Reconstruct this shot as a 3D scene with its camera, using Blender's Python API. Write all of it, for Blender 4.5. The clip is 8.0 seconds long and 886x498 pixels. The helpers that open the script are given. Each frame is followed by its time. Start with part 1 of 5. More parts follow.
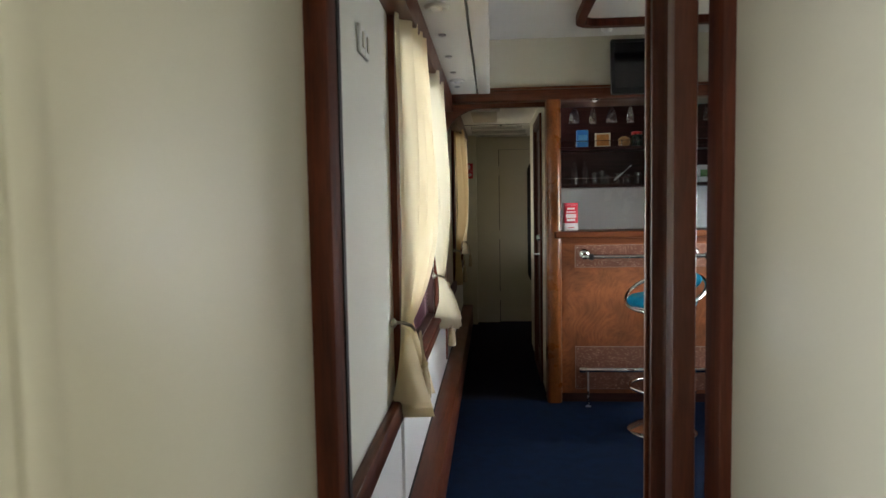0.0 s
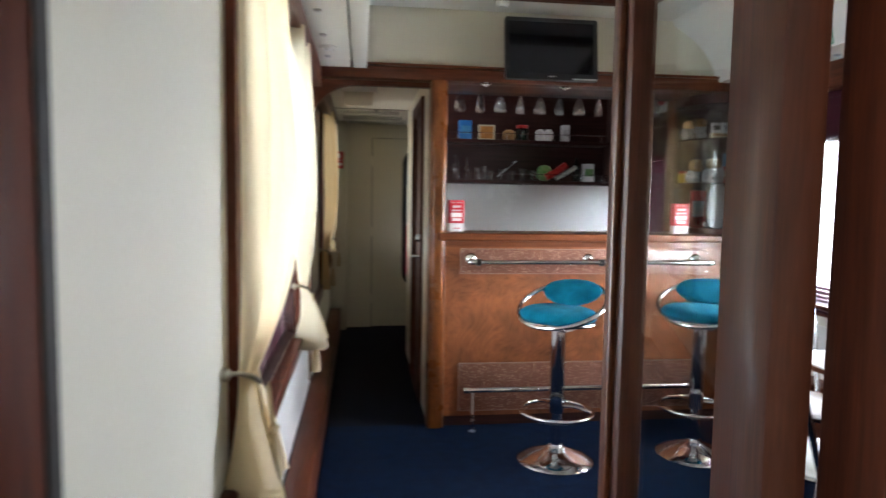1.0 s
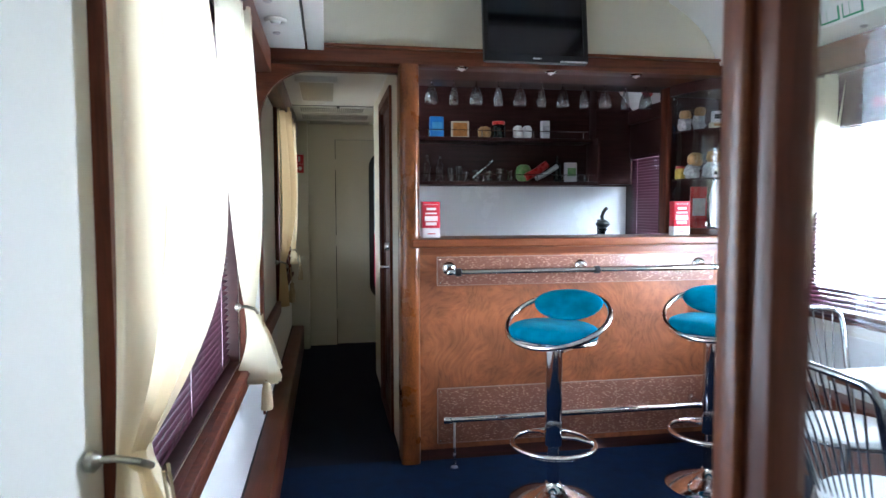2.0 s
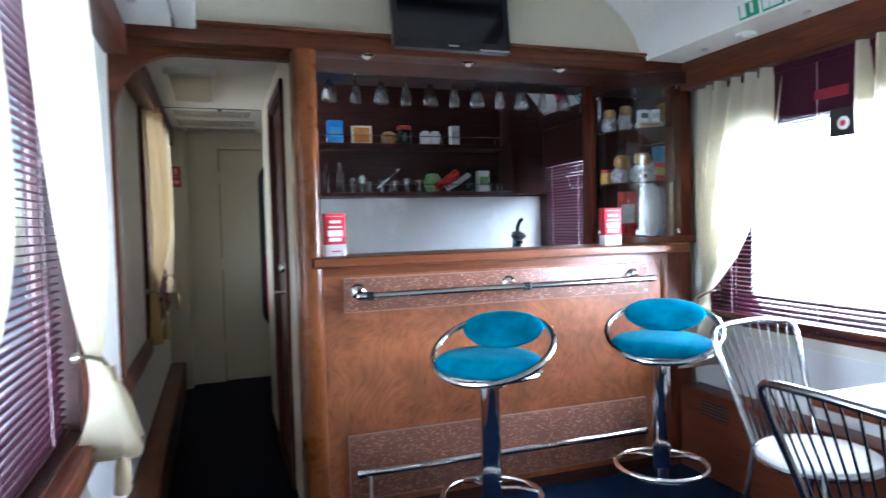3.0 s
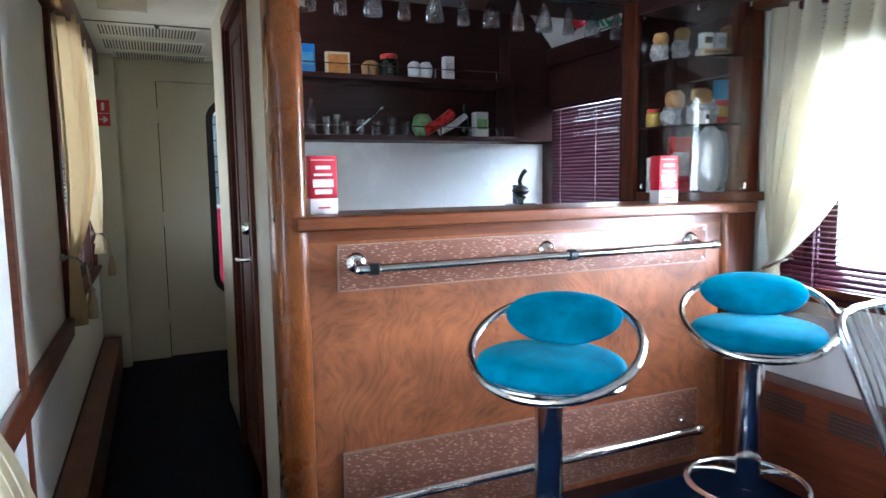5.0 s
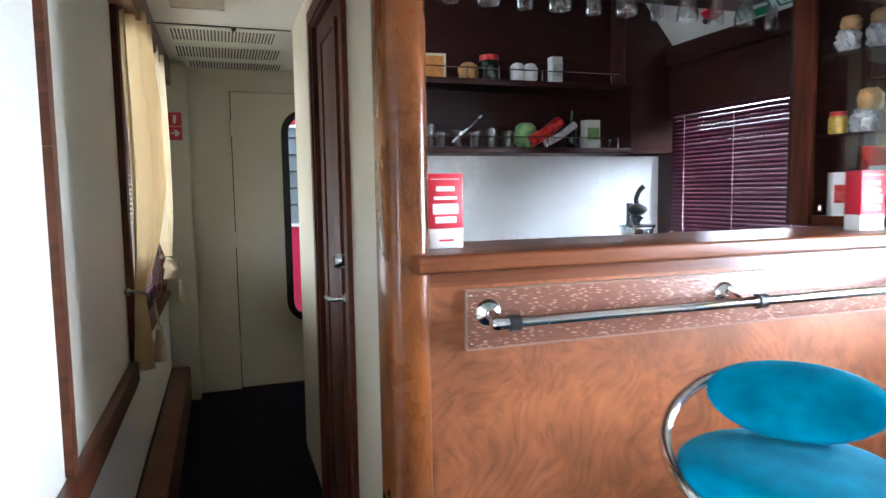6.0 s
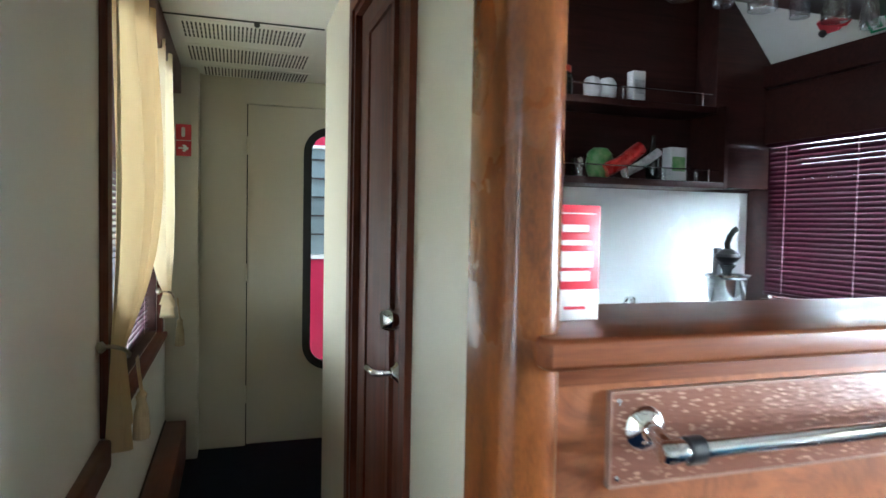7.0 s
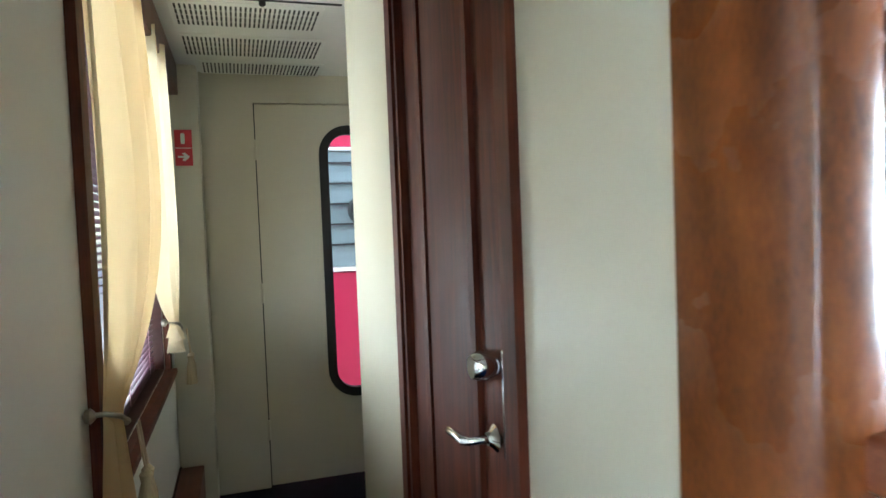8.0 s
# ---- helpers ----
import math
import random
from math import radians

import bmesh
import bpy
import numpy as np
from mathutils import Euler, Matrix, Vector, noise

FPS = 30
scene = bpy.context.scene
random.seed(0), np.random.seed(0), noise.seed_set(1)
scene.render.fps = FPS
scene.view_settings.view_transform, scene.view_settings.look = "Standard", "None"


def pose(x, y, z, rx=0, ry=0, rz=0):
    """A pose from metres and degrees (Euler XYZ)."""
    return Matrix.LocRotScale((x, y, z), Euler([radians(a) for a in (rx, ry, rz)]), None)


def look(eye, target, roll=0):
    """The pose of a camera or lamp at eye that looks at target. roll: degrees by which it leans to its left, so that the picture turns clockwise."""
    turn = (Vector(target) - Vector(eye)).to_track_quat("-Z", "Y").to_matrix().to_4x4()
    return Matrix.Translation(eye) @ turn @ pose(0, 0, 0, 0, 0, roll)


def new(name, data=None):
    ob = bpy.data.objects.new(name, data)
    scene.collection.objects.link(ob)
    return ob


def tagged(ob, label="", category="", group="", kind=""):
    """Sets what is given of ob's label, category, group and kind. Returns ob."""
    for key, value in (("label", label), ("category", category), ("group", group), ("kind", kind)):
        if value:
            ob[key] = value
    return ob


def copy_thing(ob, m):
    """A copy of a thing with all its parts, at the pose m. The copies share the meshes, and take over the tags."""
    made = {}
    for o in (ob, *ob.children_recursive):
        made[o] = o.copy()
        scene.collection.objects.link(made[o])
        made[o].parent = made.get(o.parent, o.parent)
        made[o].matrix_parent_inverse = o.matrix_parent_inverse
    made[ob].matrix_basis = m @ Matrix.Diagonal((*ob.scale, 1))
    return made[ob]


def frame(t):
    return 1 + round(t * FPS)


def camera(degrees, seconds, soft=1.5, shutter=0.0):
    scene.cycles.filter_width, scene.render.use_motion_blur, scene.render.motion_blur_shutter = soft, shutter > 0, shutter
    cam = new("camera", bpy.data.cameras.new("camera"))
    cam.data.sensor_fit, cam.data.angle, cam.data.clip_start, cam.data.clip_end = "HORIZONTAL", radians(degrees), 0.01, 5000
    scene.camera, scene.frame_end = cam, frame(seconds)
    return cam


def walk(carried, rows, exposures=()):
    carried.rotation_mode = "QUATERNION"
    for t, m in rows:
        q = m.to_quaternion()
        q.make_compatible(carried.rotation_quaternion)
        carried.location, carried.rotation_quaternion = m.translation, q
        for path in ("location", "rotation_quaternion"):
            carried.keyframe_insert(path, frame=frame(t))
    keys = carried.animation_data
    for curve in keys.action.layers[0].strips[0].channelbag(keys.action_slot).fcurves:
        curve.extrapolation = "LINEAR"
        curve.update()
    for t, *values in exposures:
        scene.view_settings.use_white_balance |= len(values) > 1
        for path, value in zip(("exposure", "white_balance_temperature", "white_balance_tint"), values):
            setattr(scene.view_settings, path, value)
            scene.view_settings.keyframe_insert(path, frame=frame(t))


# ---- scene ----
cam = camera(68.8, 8.0, shutter=0.4)
PATH = [
    (0, (0.203, -0.22, 1.335), (0.051, 1.769, 1.202), -1.0),
    (0.5, (0.21, 0.098, 1.338), (0.11, 2.09, 1.193), 0.2),
    (1, (0.167, 0.404, 1.349), (0.422, 2.381, 1.193), 0.9),
    (1.2, (0.181, 0.503, 1.362), (0.532, 2.464, 1.183), 1.7),
    (2.3, (0.204, 1.038, 1.28), (0.581, 2.999, 1.166), -1.3),
    (2.5, (0.206, 1.14, 1.271), (0.647, 3.088, 1.157), -1.7),
    (3, (0.241, 1.381, 1.279), (0.903, 3.267, 1.203), -1.5),
    (3.5, (0.251, 1.541, 1.286), (1.16, 3.317, 1.15), -0.7),
    (4, (0.27, 1.644, 1.274), (1.163, 3.428, 1.13), -1.4),
    (4.2, (0.259, 1.713, 1.278), (1.111, 3.516, 1.114), -1.6),
    (5.3, (0.239, 2.311, 1.262), (1.01, 4.143, 1.039), -0.4),
    (5.5, (0.248, 2.412, 1.277), (0.964, 4.267, 1.064), -0.5),
    (6, (0.207, 2.679, 1.297), (0.849, 4.565, 1.118), -0.9),
    (6.5, (0.197, 2.964, 1.291), (0.918, 4.824, 1.153), -0.1),
    (7, (0.211, 3.281, 1.308), (0.829, 5.181, 1.225), 1.1),
    (7.5, (0.177, 3.537, 1.316), (0.802, 5.436, 1.247), 0.2),
    (8, (0.182, 3.733, 1.32), (0.784, 5.639, 1.239), -2.2),
]
EXPOSURES = [(0, 0.05, 6800, 16), (0.5, 0.26, 6950, 20), (1.2, 0.8, 6200, 18), (2.5, 1.0, 5500, 16), (3.5, 0.98, 5350, 16), (4.2, 0.92, 5300, 16), (5.5, 1.28, 5750, 14), (6.0, 1.38, 5850, 16), (6.5, 1.4, 5700, 12), (7.5, 1.4, 5800, 6), (8, 1.72, 5700, 8)]
walk(cam, [(t, look(eye, target, roll)) for t, eye, target, roll in PATH], EXPOSURES)

# ---- light ----
world = bpy.data.worlds.new("world")
scene.world = world
world.use_nodes = True
wn = world.node_tree.nodes
sky = wn.new("ShaderNodeTexSky")
sky.sky_type, sky.sun_disc, sky.sun_elevation, sky.sun_rotation = "NISHITA", False, radians(50), radians(250)
world.node_tree.links.new(sky.outputs[0], wn["Background"].inputs[0])
wn["Background"].inputs[1].default_value = 0.15

sun_data = bpy.data.lights.new("sun", "SUN")
sun_data.energy, sun_data.angle, sun_data.color = 1.0, radians(12), (1.0, 0.96, 0.9)
sun_lamp = new("sun", sun_data)
sun_lamp.matrix_world = look((0, 0, 10), (4.0, 2.2, 4.5))


def sky_lamp(x, y, z, wide, high, watts, toward, tint=(0.84, 0.93, 1.0)):
    """Daylight that enters through one window opening."""
    data = bpy.data.lights.new("window_light", "AREA")
    data.shape, data.size, data.size_y, data.energy, data.color = "RECTANGLE", wide, high, watts, tint
    ob = new("window_light", data)
    ob.matrix_world = look((x, y, z), (x + toward, y, z))
    return ob


sky_lamp(-0.42, 2.68, 1.35, 1.9, 1.6, 74, 1)
sky_lamp(-0.42, 5.95, 1.35, 1.7, 1.5, 21, 1, (1.0, 0.96, 0.84))
# lamp of an unseen window, added to brighten the entry corridor's walls
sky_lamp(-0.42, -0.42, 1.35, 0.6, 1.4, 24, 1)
sky_lamp(2.98, 3.35, 1.35, 1.9, 1.6, 475, -1)
sky_lamp(2.98, 5.2, 1.35, 1.2, 1.3, 250, -1)

# ---- materials ----


def mat(name, colour, rough=0.5, metal=0.0, vary=0.12, scale=6.0, bump=0.0, bump_scale=60.0, stretch=(1, 1, 1), coat=0.0, second=None, flat=0.5, detail=4.0):
    """A surface whose colour drifts at two scales, with fine relief."""
    m = bpy.data.materials.new(name)
    m.use_nodes = True
    n, l = m.node_tree.nodes, m.node_tree.links
    b = n["Principled BSDF"]
    co, mp = n.new("ShaderNodeTexCoord"), n.new("ShaderNodeMapping")
    mp.inputs["Scale"].default_value = stretch
    l.new(co.outputs["Object"], mp.inputs[0])
    big, fine = n.new("ShaderNodeTexNoise"), n.new("ShaderNodeTexNoise")
    big.inputs["Scale"].default_value, big.inputs["Detail"].default_value = scale, detail
    fine.inputs["Scale"].default_value, fine.inputs["Detail"].default_value = bump_scale, 3.0
    l.new(mp.outputs[0], big.inputs[0])
    l.new(mp.outputs[0], fine.inputs[0])
    ramp = n.new("ShaderNodeValToRGB")
    other = second or tuple(c * (1 - vary) for c in colour)
    ramp.color_ramp.elements[0].color, ramp.color_ramp.elements[0].position = (*other, 1), 0.32
    ramp.color_ramp.elements[1].color, ramp.color_ramp.elements[1].position = (*colour, 1), 0.68
    mix = n.new("ShaderNodeMix")
    mix.data_type = "FLOAT"
    mix.inputs[0].default_value = 0.25
    l.new(big.outputs[0], mix.inputs[2])
    l.new(fine.outputs[0], mix.inputs[3])
    l.new(mix.outputs[0], ramp.inputs[0])
    l.new(ramp.outputs[0], b.inputs["Base Color"])
    rr = n.new("ShaderNodeMapRange")
    rr.inputs[3].default_value, rr.inputs[4].default_value = max(rough - 0.07, 0.02), min(rough + 0.08, 1.0)
    l.new(big.outputs[0], rr.inputs[0])
    l.new(rr.outputs[0], b.inputs["Roughness"])
    b.inputs["Metallic"].default_value, b.inputs["Coat Weight"].default_value, b.inputs["Coat Roughness"].default_value = metal, coat, 0.12
    b.inputs["Specular IOR Level"].default_value = flat
    if bump:
        bp = n.new("ShaderNodeBump")
        bp.inputs["Strength"].default_value, bp.inputs["Distance"].default_value = bump, 0.002
        l.new(fine.outputs[0], bp.inputs["Height"])
        l.new(bp.outputs[0], b.inputs["Normal"])
    return m


def wood(name, dark, light, axis="z", rough=0.32, coat=0.35, figure=3.0, swirl=1.6):
    """Varnished wood: long drawn grain along one axis, wavy figure and fine pores."""
    m = mat(name, light, rough, coat=coat)
    n, l = m.node_tree.nodes, m.node_tree.links
    b = n["Principled BSDF"]
    co, mp = n.new("ShaderNodeTexCoord"), n.new("ShaderNodeMapping")
    mp.inputs["Scale"].default_value = {"x": (0.6, 9, 9), "y": (9, 0.6, 9), "z": (9, 9, 0.6), "f": (9, 9, 3.2)}[axis]
    l.new(co.outputs["Object"], mp.inputs[0])
    warp = n.new("ShaderNodeTexNoise")
    warp.inputs["Scale"].default_value, warp.inputs["Detail"].default_value, warp.inputs["Distortion"].default_value = figure, 8.0, swirl
    l.new(mp.outputs[0], warp.inputs[0])
    pore = n.new("ShaderNodeTexNoise")
    pore.inputs["Scale"].default_value, pore.inputs["Detail"].default_value = 30.0, 2.0
    l.new(mp.outputs[0], pore.inputs[0])
    ramp = n.new("ShaderNodeValToRGB")
    ramp.color_ramp.elements[0].color, ramp.color_ramp.elements[0].position = (*dark, 1), 0.3
    ramp.color_ramp.elements[1].color, ramp.color_ramp.elements[1].position = (*light, 1), 0.72
    mix = n.new("ShaderNodeMix")
    mix.data_type = "FLOAT"
    mix.inputs[0].default_value = 0.3
    l.new(warp.outputs[0], mix.inputs[2])
    l.new(pore.outputs[0], mix.inputs[3])
    l.new(mix.outputs[0], ramp.inputs[0])
    l.new(ramp.outputs[0], b.inputs["Base Color"])
    bp = n.new("ShaderNodeBump")
    b.inputs["Specular IOR Level"].default_value = 0.24
    bp.inputs["Strength"].default_value, bp.inputs["Distance"].default_value = 0.12, 0.001
    l.new(pore.outputs[0], bp.inputs["Height"])
    l.new(bp.outputs[0], b.inputs["Normal"])
    return m


def burl(name):
    """Flame-figured veneer: swirling streaks that bend round knots."""
    m = mat(name, (0.3, 0.12, 0.045), 0.4, coat=0.05, flat=0.3)
    n, l = m.node_tree.nodes, m.node_tree.links
    b = n["Principled BSDF"]
    co = n.new("ShaderNodeTexCoord")
    w = n.new("ShaderNodeTexNoise")
    w.inputs["Scale"].default_value, w.inputs["Detail"].default_value = 1.8, 2.0
    l.new(co.outputs["Object"], w.inputs[0])
    add = n.new("ShaderNodeMix")
    add.data_type = "RGBA"
    add.blend_type = "ADD"
    add.inputs[0].default_value = 1.0
    l.new(co.outputs["Object"], add.inputs[6])
    l.new(w.outputs[1], add.inputs[7])
    mp = n.new("ShaderNodeMapping")
    mp.inputs["Rotation"].default_value = (0, radians(52), 0)
    mp.inputs["Scale"].default_value = (27, 14, 14)
    l.new(add.outputs[2], mp.inputs[0])
    s = n.new("ShaderNodeTexNoise")
    s.inputs["Scale"].default_value, s.inputs["Detail"].default_value, s.inputs["Distortion"].default_value = 1.6, 3.5, 0.25
    s.inputs["Roughness"].default_value = 0.6
    l.new(mp.outputs[0], s.inputs[0])
    ramp = n.new("ShaderNodeValToRGB")
    ramp.color_ramp.elements[0].color, ramp.color_ramp.elements[0].position = (0.18, 0.056, 0.022, 1), 0.3
    ramp.color_ramp.elements[1].color, ramp.color_ramp.elements[1].position = (0.28, 0.096, 0.037, 1), 0.6
    l.new(s.outputs[0], ramp.inputs[0])
    cloud = n.new("ShaderNodeTexNoise")
    cloud.inputs["Scale"].default_value = 5.0
    l.new(co.outputs["Object"], cloud.inputs[0])
    cr = n.new("ShaderNodeMapRange")
    cr.inputs[1].default_value, cr.inputs[2].default_value, cr.inputs[3].default_value, cr.inputs[4].default_value = 0.3, 0.7, 0.6, 1.15
    l.new(cloud.outputs[0], cr.inputs[0])
    mul = n.new("ShaderNodeMix")
    mul.data_type, mul.blend_type = "RGBA", "MULTIPLY"
    mul.inputs[0].default_value = 1.0
    l.new(ramp.outputs[0], mul.inputs[6])
    l.new(cr.outputs[0], mul.inputs[7])
    l.new(mul.outputs[2], b.inputs["Base Color"])
    return m


def pane_glass(name, tint=(0.95, 0.98, 0.98), sheen=0.03, graze=0.45, rough=0.03):
    """Flat pane: clear, with a mirror-like sheen that grows at grazing angles."""
    m = bpy.data.materials.new(name)
    m.use_nodes = True
    n, l = m.node_tree.nodes, m.node_tree.links
    n.remove(n["Principled BSDF"])
    t, g, x, fr = n.new("ShaderNodeBsdfTransparent"), n.new("ShaderNodeBsdfGlossy"), n.new("ShaderNodeMixShader"), n.new("ShaderNodeLayerWeight")
    t.inputs[0].default_value = (*tint, 1)
    g.inputs["Roughness"].default_value = rough
    power, scale = n.new("ShaderNodeMath"), n.new("ShaderNodeMath")
    power.operation, scale.operation = "POWER", "MULTIPLY_ADD"
    power.inputs[1].default_value, scale.inputs[1].default_value, scale.inputs[2].default_value = 5.0, graze, sheen
    l.new(fr.outputs["Facing"], power.inputs[0])
    l.new(power.outputs[0], scale.inputs[0])
    l.new(scale.outputs[0], x.inputs[0])
    l.new(t.outputs[0], x.inputs[1])
    l.new(g.outputs[0], x.inputs[2])
    l.new(x.outputs[0], n["Material Output"].inputs[0])
    return m


def cloth(name, colour, through_part=0.5):
    """Thin woven curtain cloth that lets part of the daylight through."""
    m = mat(name, colour, 0.85, vary=0.1, scale=3.0, bump=0.25, bump_scale=420.0)
    n, l = m.node_tree.nodes, m.node_tree.links
    b = n["Principled BSDF"]
    tr, x = n.new("ShaderNodeBsdfTranslucent"), n.new("ShaderNodeMixShader")
    tr.inputs[0].default_value = (*colour, 1)
    x.inputs[0].default_value = through_part
    l.new(b.outputs[0], x.inputs[1])
    l.new(tr.outputs[0], x.inputs[2])
    l.new(x.outputs[0], n["Material Output"].inputs[0])
    return m


def embossed(name):
    """Clear embossed plastic over the veneer: brown, its glints painted in as small bright flecks."""
    m = mat(name, (0.2, 0.082, 0.052), 0.34, vary=0.2, scale=9.0, coat=0.15, flat=0.4)
    n, l = m.node_tree.nodes, m.node_tree.links
    b = n["Principled BSDF"]
    co, v, mp = n.new("ShaderNodeTexCoord"), n.new("ShaderNodeTexVoronoi"), n.new("ShaderNodeMapping")
    mp.inputs["Rotation"].default_value = (0, radians(28), 0)
    mp.inputs["Scale"].default_value = (0.36, 1.0, 1.5)
    l.new(co.outputs["Object"], mp.inputs[0])
    v.inputs["Scale"].default_value = 120.0
    l.new(mp.outputs[0], v.inputs[0])
    bp = n.new("ShaderNodeBump")
    bp.inputs["Strength"].default_value, bp.inputs["Distance"].default_value = 0.45, 0.002
    l.new(v.outputs[0], bp.inputs["Height"])
    l.new(bp.outputs[0], b.inputs["Normal"])
    l.new(bp.outputs[0], b.inputs["Coat Normal"])
    # highlights of the embossing put into the colour: small pale flecks scattered over the sheet
    f, fr, fm = n.new("ShaderNodeTexVoronoi"), n.new("ShaderNodeMapRange"), n.new("ShaderNodeMix")
    f.inputs["Scale"].default_value = 125.0
    fr.inputs[1].default_value, fr.inputs[2].default_value, fr.inputs[3].default_value, fr.inputs[4].default_value = 0.2, 0.36, 1.0, 0.0
    patch, pr, pm = n.new("ShaderNodeTexNoise"), n.new("ShaderNodeMapRange"), n.new("ShaderNodeMath")
    patch.inputs["Scale"].default_value = 26.0
    pr.inputs[1].default_value, pr.inputs[2].default_value = 0.32, 0.52
    pm.operation = "MULTIPLY"
    fm.data_type = "RGBA"
    l.new(mp.outputs[0], f.inputs[0])
    l.new(co.outputs["Object"], patch.inputs[0])
    l.new(f.outputs["Distance"], fr.inputs[0])
    l.new(patch.outputs[0], pr.inputs[0])
    l.new(fr.outputs[0], pm.inputs[0])
    l.new(pr.outputs[0], pm.inputs[1])
    l.new(pm.outputs[0], fm.inputs[0])
    l.new(b.inputs["Base Color"].links[0].from_socket, fm.inputs[6])
    fm.inputs[7].default_value = (0.5, 0.31, 0.23, 1)
    l.new(fm.outputs[2], b.inputs["Base Color"])
    return m


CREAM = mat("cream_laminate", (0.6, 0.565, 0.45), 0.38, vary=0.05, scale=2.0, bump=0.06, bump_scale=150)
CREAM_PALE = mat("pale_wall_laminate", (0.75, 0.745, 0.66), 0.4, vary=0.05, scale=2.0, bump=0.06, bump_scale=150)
WHITE = mat("white_panel", (0.74, 0.75, 0.74), 0.42, vary=0.04, scale=3.0, bump=0.04, bump_scale=120)
CEIL = mat("ceiling_paint", (0.76, 0.76, 0.72), 0.55, vary=0.05, scale=2.0, bump=0.08, bump_scale=200)
SPLASH = mat("white_backsplash", (0.8, 0.82, 0.81), 0.25, vary=0.05, scale=2.5)
MAHOG = wood("mahogany", (0.04, 0.009, 0.004), (0.145, 0.033, 0.013), "z", 0.56, 0.02)
MAHOG_Y = wood("mahogany_along", (0.05, 0.013, 0.006), (0.145, 0.04, 0.016), "y", 0.36, 0.15)
MAHOG_X = wood("mahogany_across", (0.05, 0.013, 0.006), (0.14, 0.042, 0.017), "x", 0.36, 0.15)
PILLAR = wood("figured_pillar", (0.045, 0.011, 0.003), (0.245, 0.075, 0.018), "f", 0.28, 0.3, 1.7, 0.35)
DOORWOOD = wood("door_mahogany", (0.055, 0.014, 0.007), (0.135, 0.036, 0.016), "z", 0.46, 0.12)
COUNTER = wood("counter_wood", (0.1, 0.028, 0.011), (0.19, 0.06, 0.023), "x", 0.33, 0.12)
DARKWOOD = wood("dark_back_wood", (0.02, 0.0065, 0.0055), (0.053, 0.0165, 0.013), "x", 0.38, 0.12)
CASING = wood("casing_wood", (0.075, 0.019, 0.009), (0.16, 0.042, 0.018), "y", 0.42, 0.1)
BURL = burl("flame_veneer")
PLATE = embossed("embossed_plastic")
CARPET = mat("blue_carpet", (0.002, 0.016, 0.052), 1.0, vary=0.5, scale=14.0, bump=0.9, bump_scale=500.0, flat=0.15)
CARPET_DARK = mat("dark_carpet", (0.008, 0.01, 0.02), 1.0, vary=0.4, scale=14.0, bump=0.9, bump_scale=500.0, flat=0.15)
CHROME = mat("chrome", (0.78, 0.79, 0.8), 0.09, metal=1.0, vary=0.06, scale=14)
STEEL = mat("brushed_steel", (0.6, 0.6, 0.61), 0.28, metal=1.0, vary=0.1, scale=20)
DARKSTEEL = mat("dark_steel", (0.09, 0.09, 0.095), 0.5, metal=0.6, vary=0.2, scale=20)
BRASS = mat("antique_silver", (0.4, 0.37, 0.3), 0.3, metal=1.0, vary=0.3, scale=60)
TEAL = mat("teal_velour", (0.0, 0.18, 0.29), 0.95, vary=0.5, scale=11.0, bump=0.5, bump_scale=500.0, flat=0.08)
teal_surface = TEAL.node_tree.nodes["Principled BSDF"]
teal_surface.inputs["Sheen Weight"].default_value, teal_surface.inputs["Sheen Roughness"].default_value = 0.1, 0.35
teal_surface.inputs["Sheen Tint"].default_value = (0.25, 0.8, 0.95, 1)
BLACK = mat("black_plastic", (0.012, 0.012, 0.013), 0.35, vary=0.2)
RUBBER = mat("black_rubber", (0.012, 0.012, 0.012), 0.6, vary=0.3, scale=20)
SCREEN = mat("dark_screen", (0.008, 0.009, 0.012), 0.12, vary=0.1, coat=0.4)
CURTAIN = cloth("gold_cream_cloth", (0.82, 0.71, 0.5), 0.56)
CURTAIN_GOLD = cloth("gold_cloth", (0.74, 0.57, 0.32), 0.52)
DULL_CHROME = mat("worn_chrome", (0.5, 0.5, 0.52), 0.2, metal=1.0, vary=0.15, scale=20)
GREYCHROME = mat("grey_chrome", (0.42, 0.43, 0.44), 0.12, metal=0.9, vary=0.3, scale=30)
CURTAIN_PALE = cloth("pale_cream_cloth", (0.76, 0.7, 0.54), 0.5)
TASSEL = mat("beige_tassel", (0.5, 0.4, 0.25), 0.9, vary=0.3, scale=200, stretch=(1, 1, 0.05))
SLAT = mat("maroon_slat", (0.036, 0.005, 0.013), 0.42, vary=0.15, scale=20, flat=0.2)
CORD = mat("blind_cord", (0.55, 0.42, 0.46), 0.8, vary=0.2, scale=90)
THIN_GLASS = pane_glass("thin_glass", (0.97, 0.98, 0.98), 0.36, 0.6, 0.1)
CASE_GLASS = pane_glass("case_glass", (0.98, 0.99, 0.99), 0.024, 0.25)
WHITEBAG = mat("white_plastic_bag", (0.84, 0.84, 0.84), 0.25, vary=0.08, scale=30, bump=0.3, bump_scale=60, coat=0.6)
CREAMBOX = mat("cream_card", (0.62, 0.55, 0.38), 0.5, vary=0.25, scale=60)
YELLOWPACK = mat("yellow_pack", (0.6, 0.4, 0.06), 0.35, vary=0.4, scale=40)
BUN = mat("baked_bun", (0.55, 0.31, 0.12), 0.6, vary=0.45, scale=25, bump=0.4, bump_scale=80)
TUMBLER_GLASS = pane_glass("tumbler_glass", (0.96, 0.98, 0.98), 0.08, 0.4, 0.1)
DULLRED = mat("dull_red", (0.22, 0.008, 0.02), 0.4, vary=0.2, scale=20)
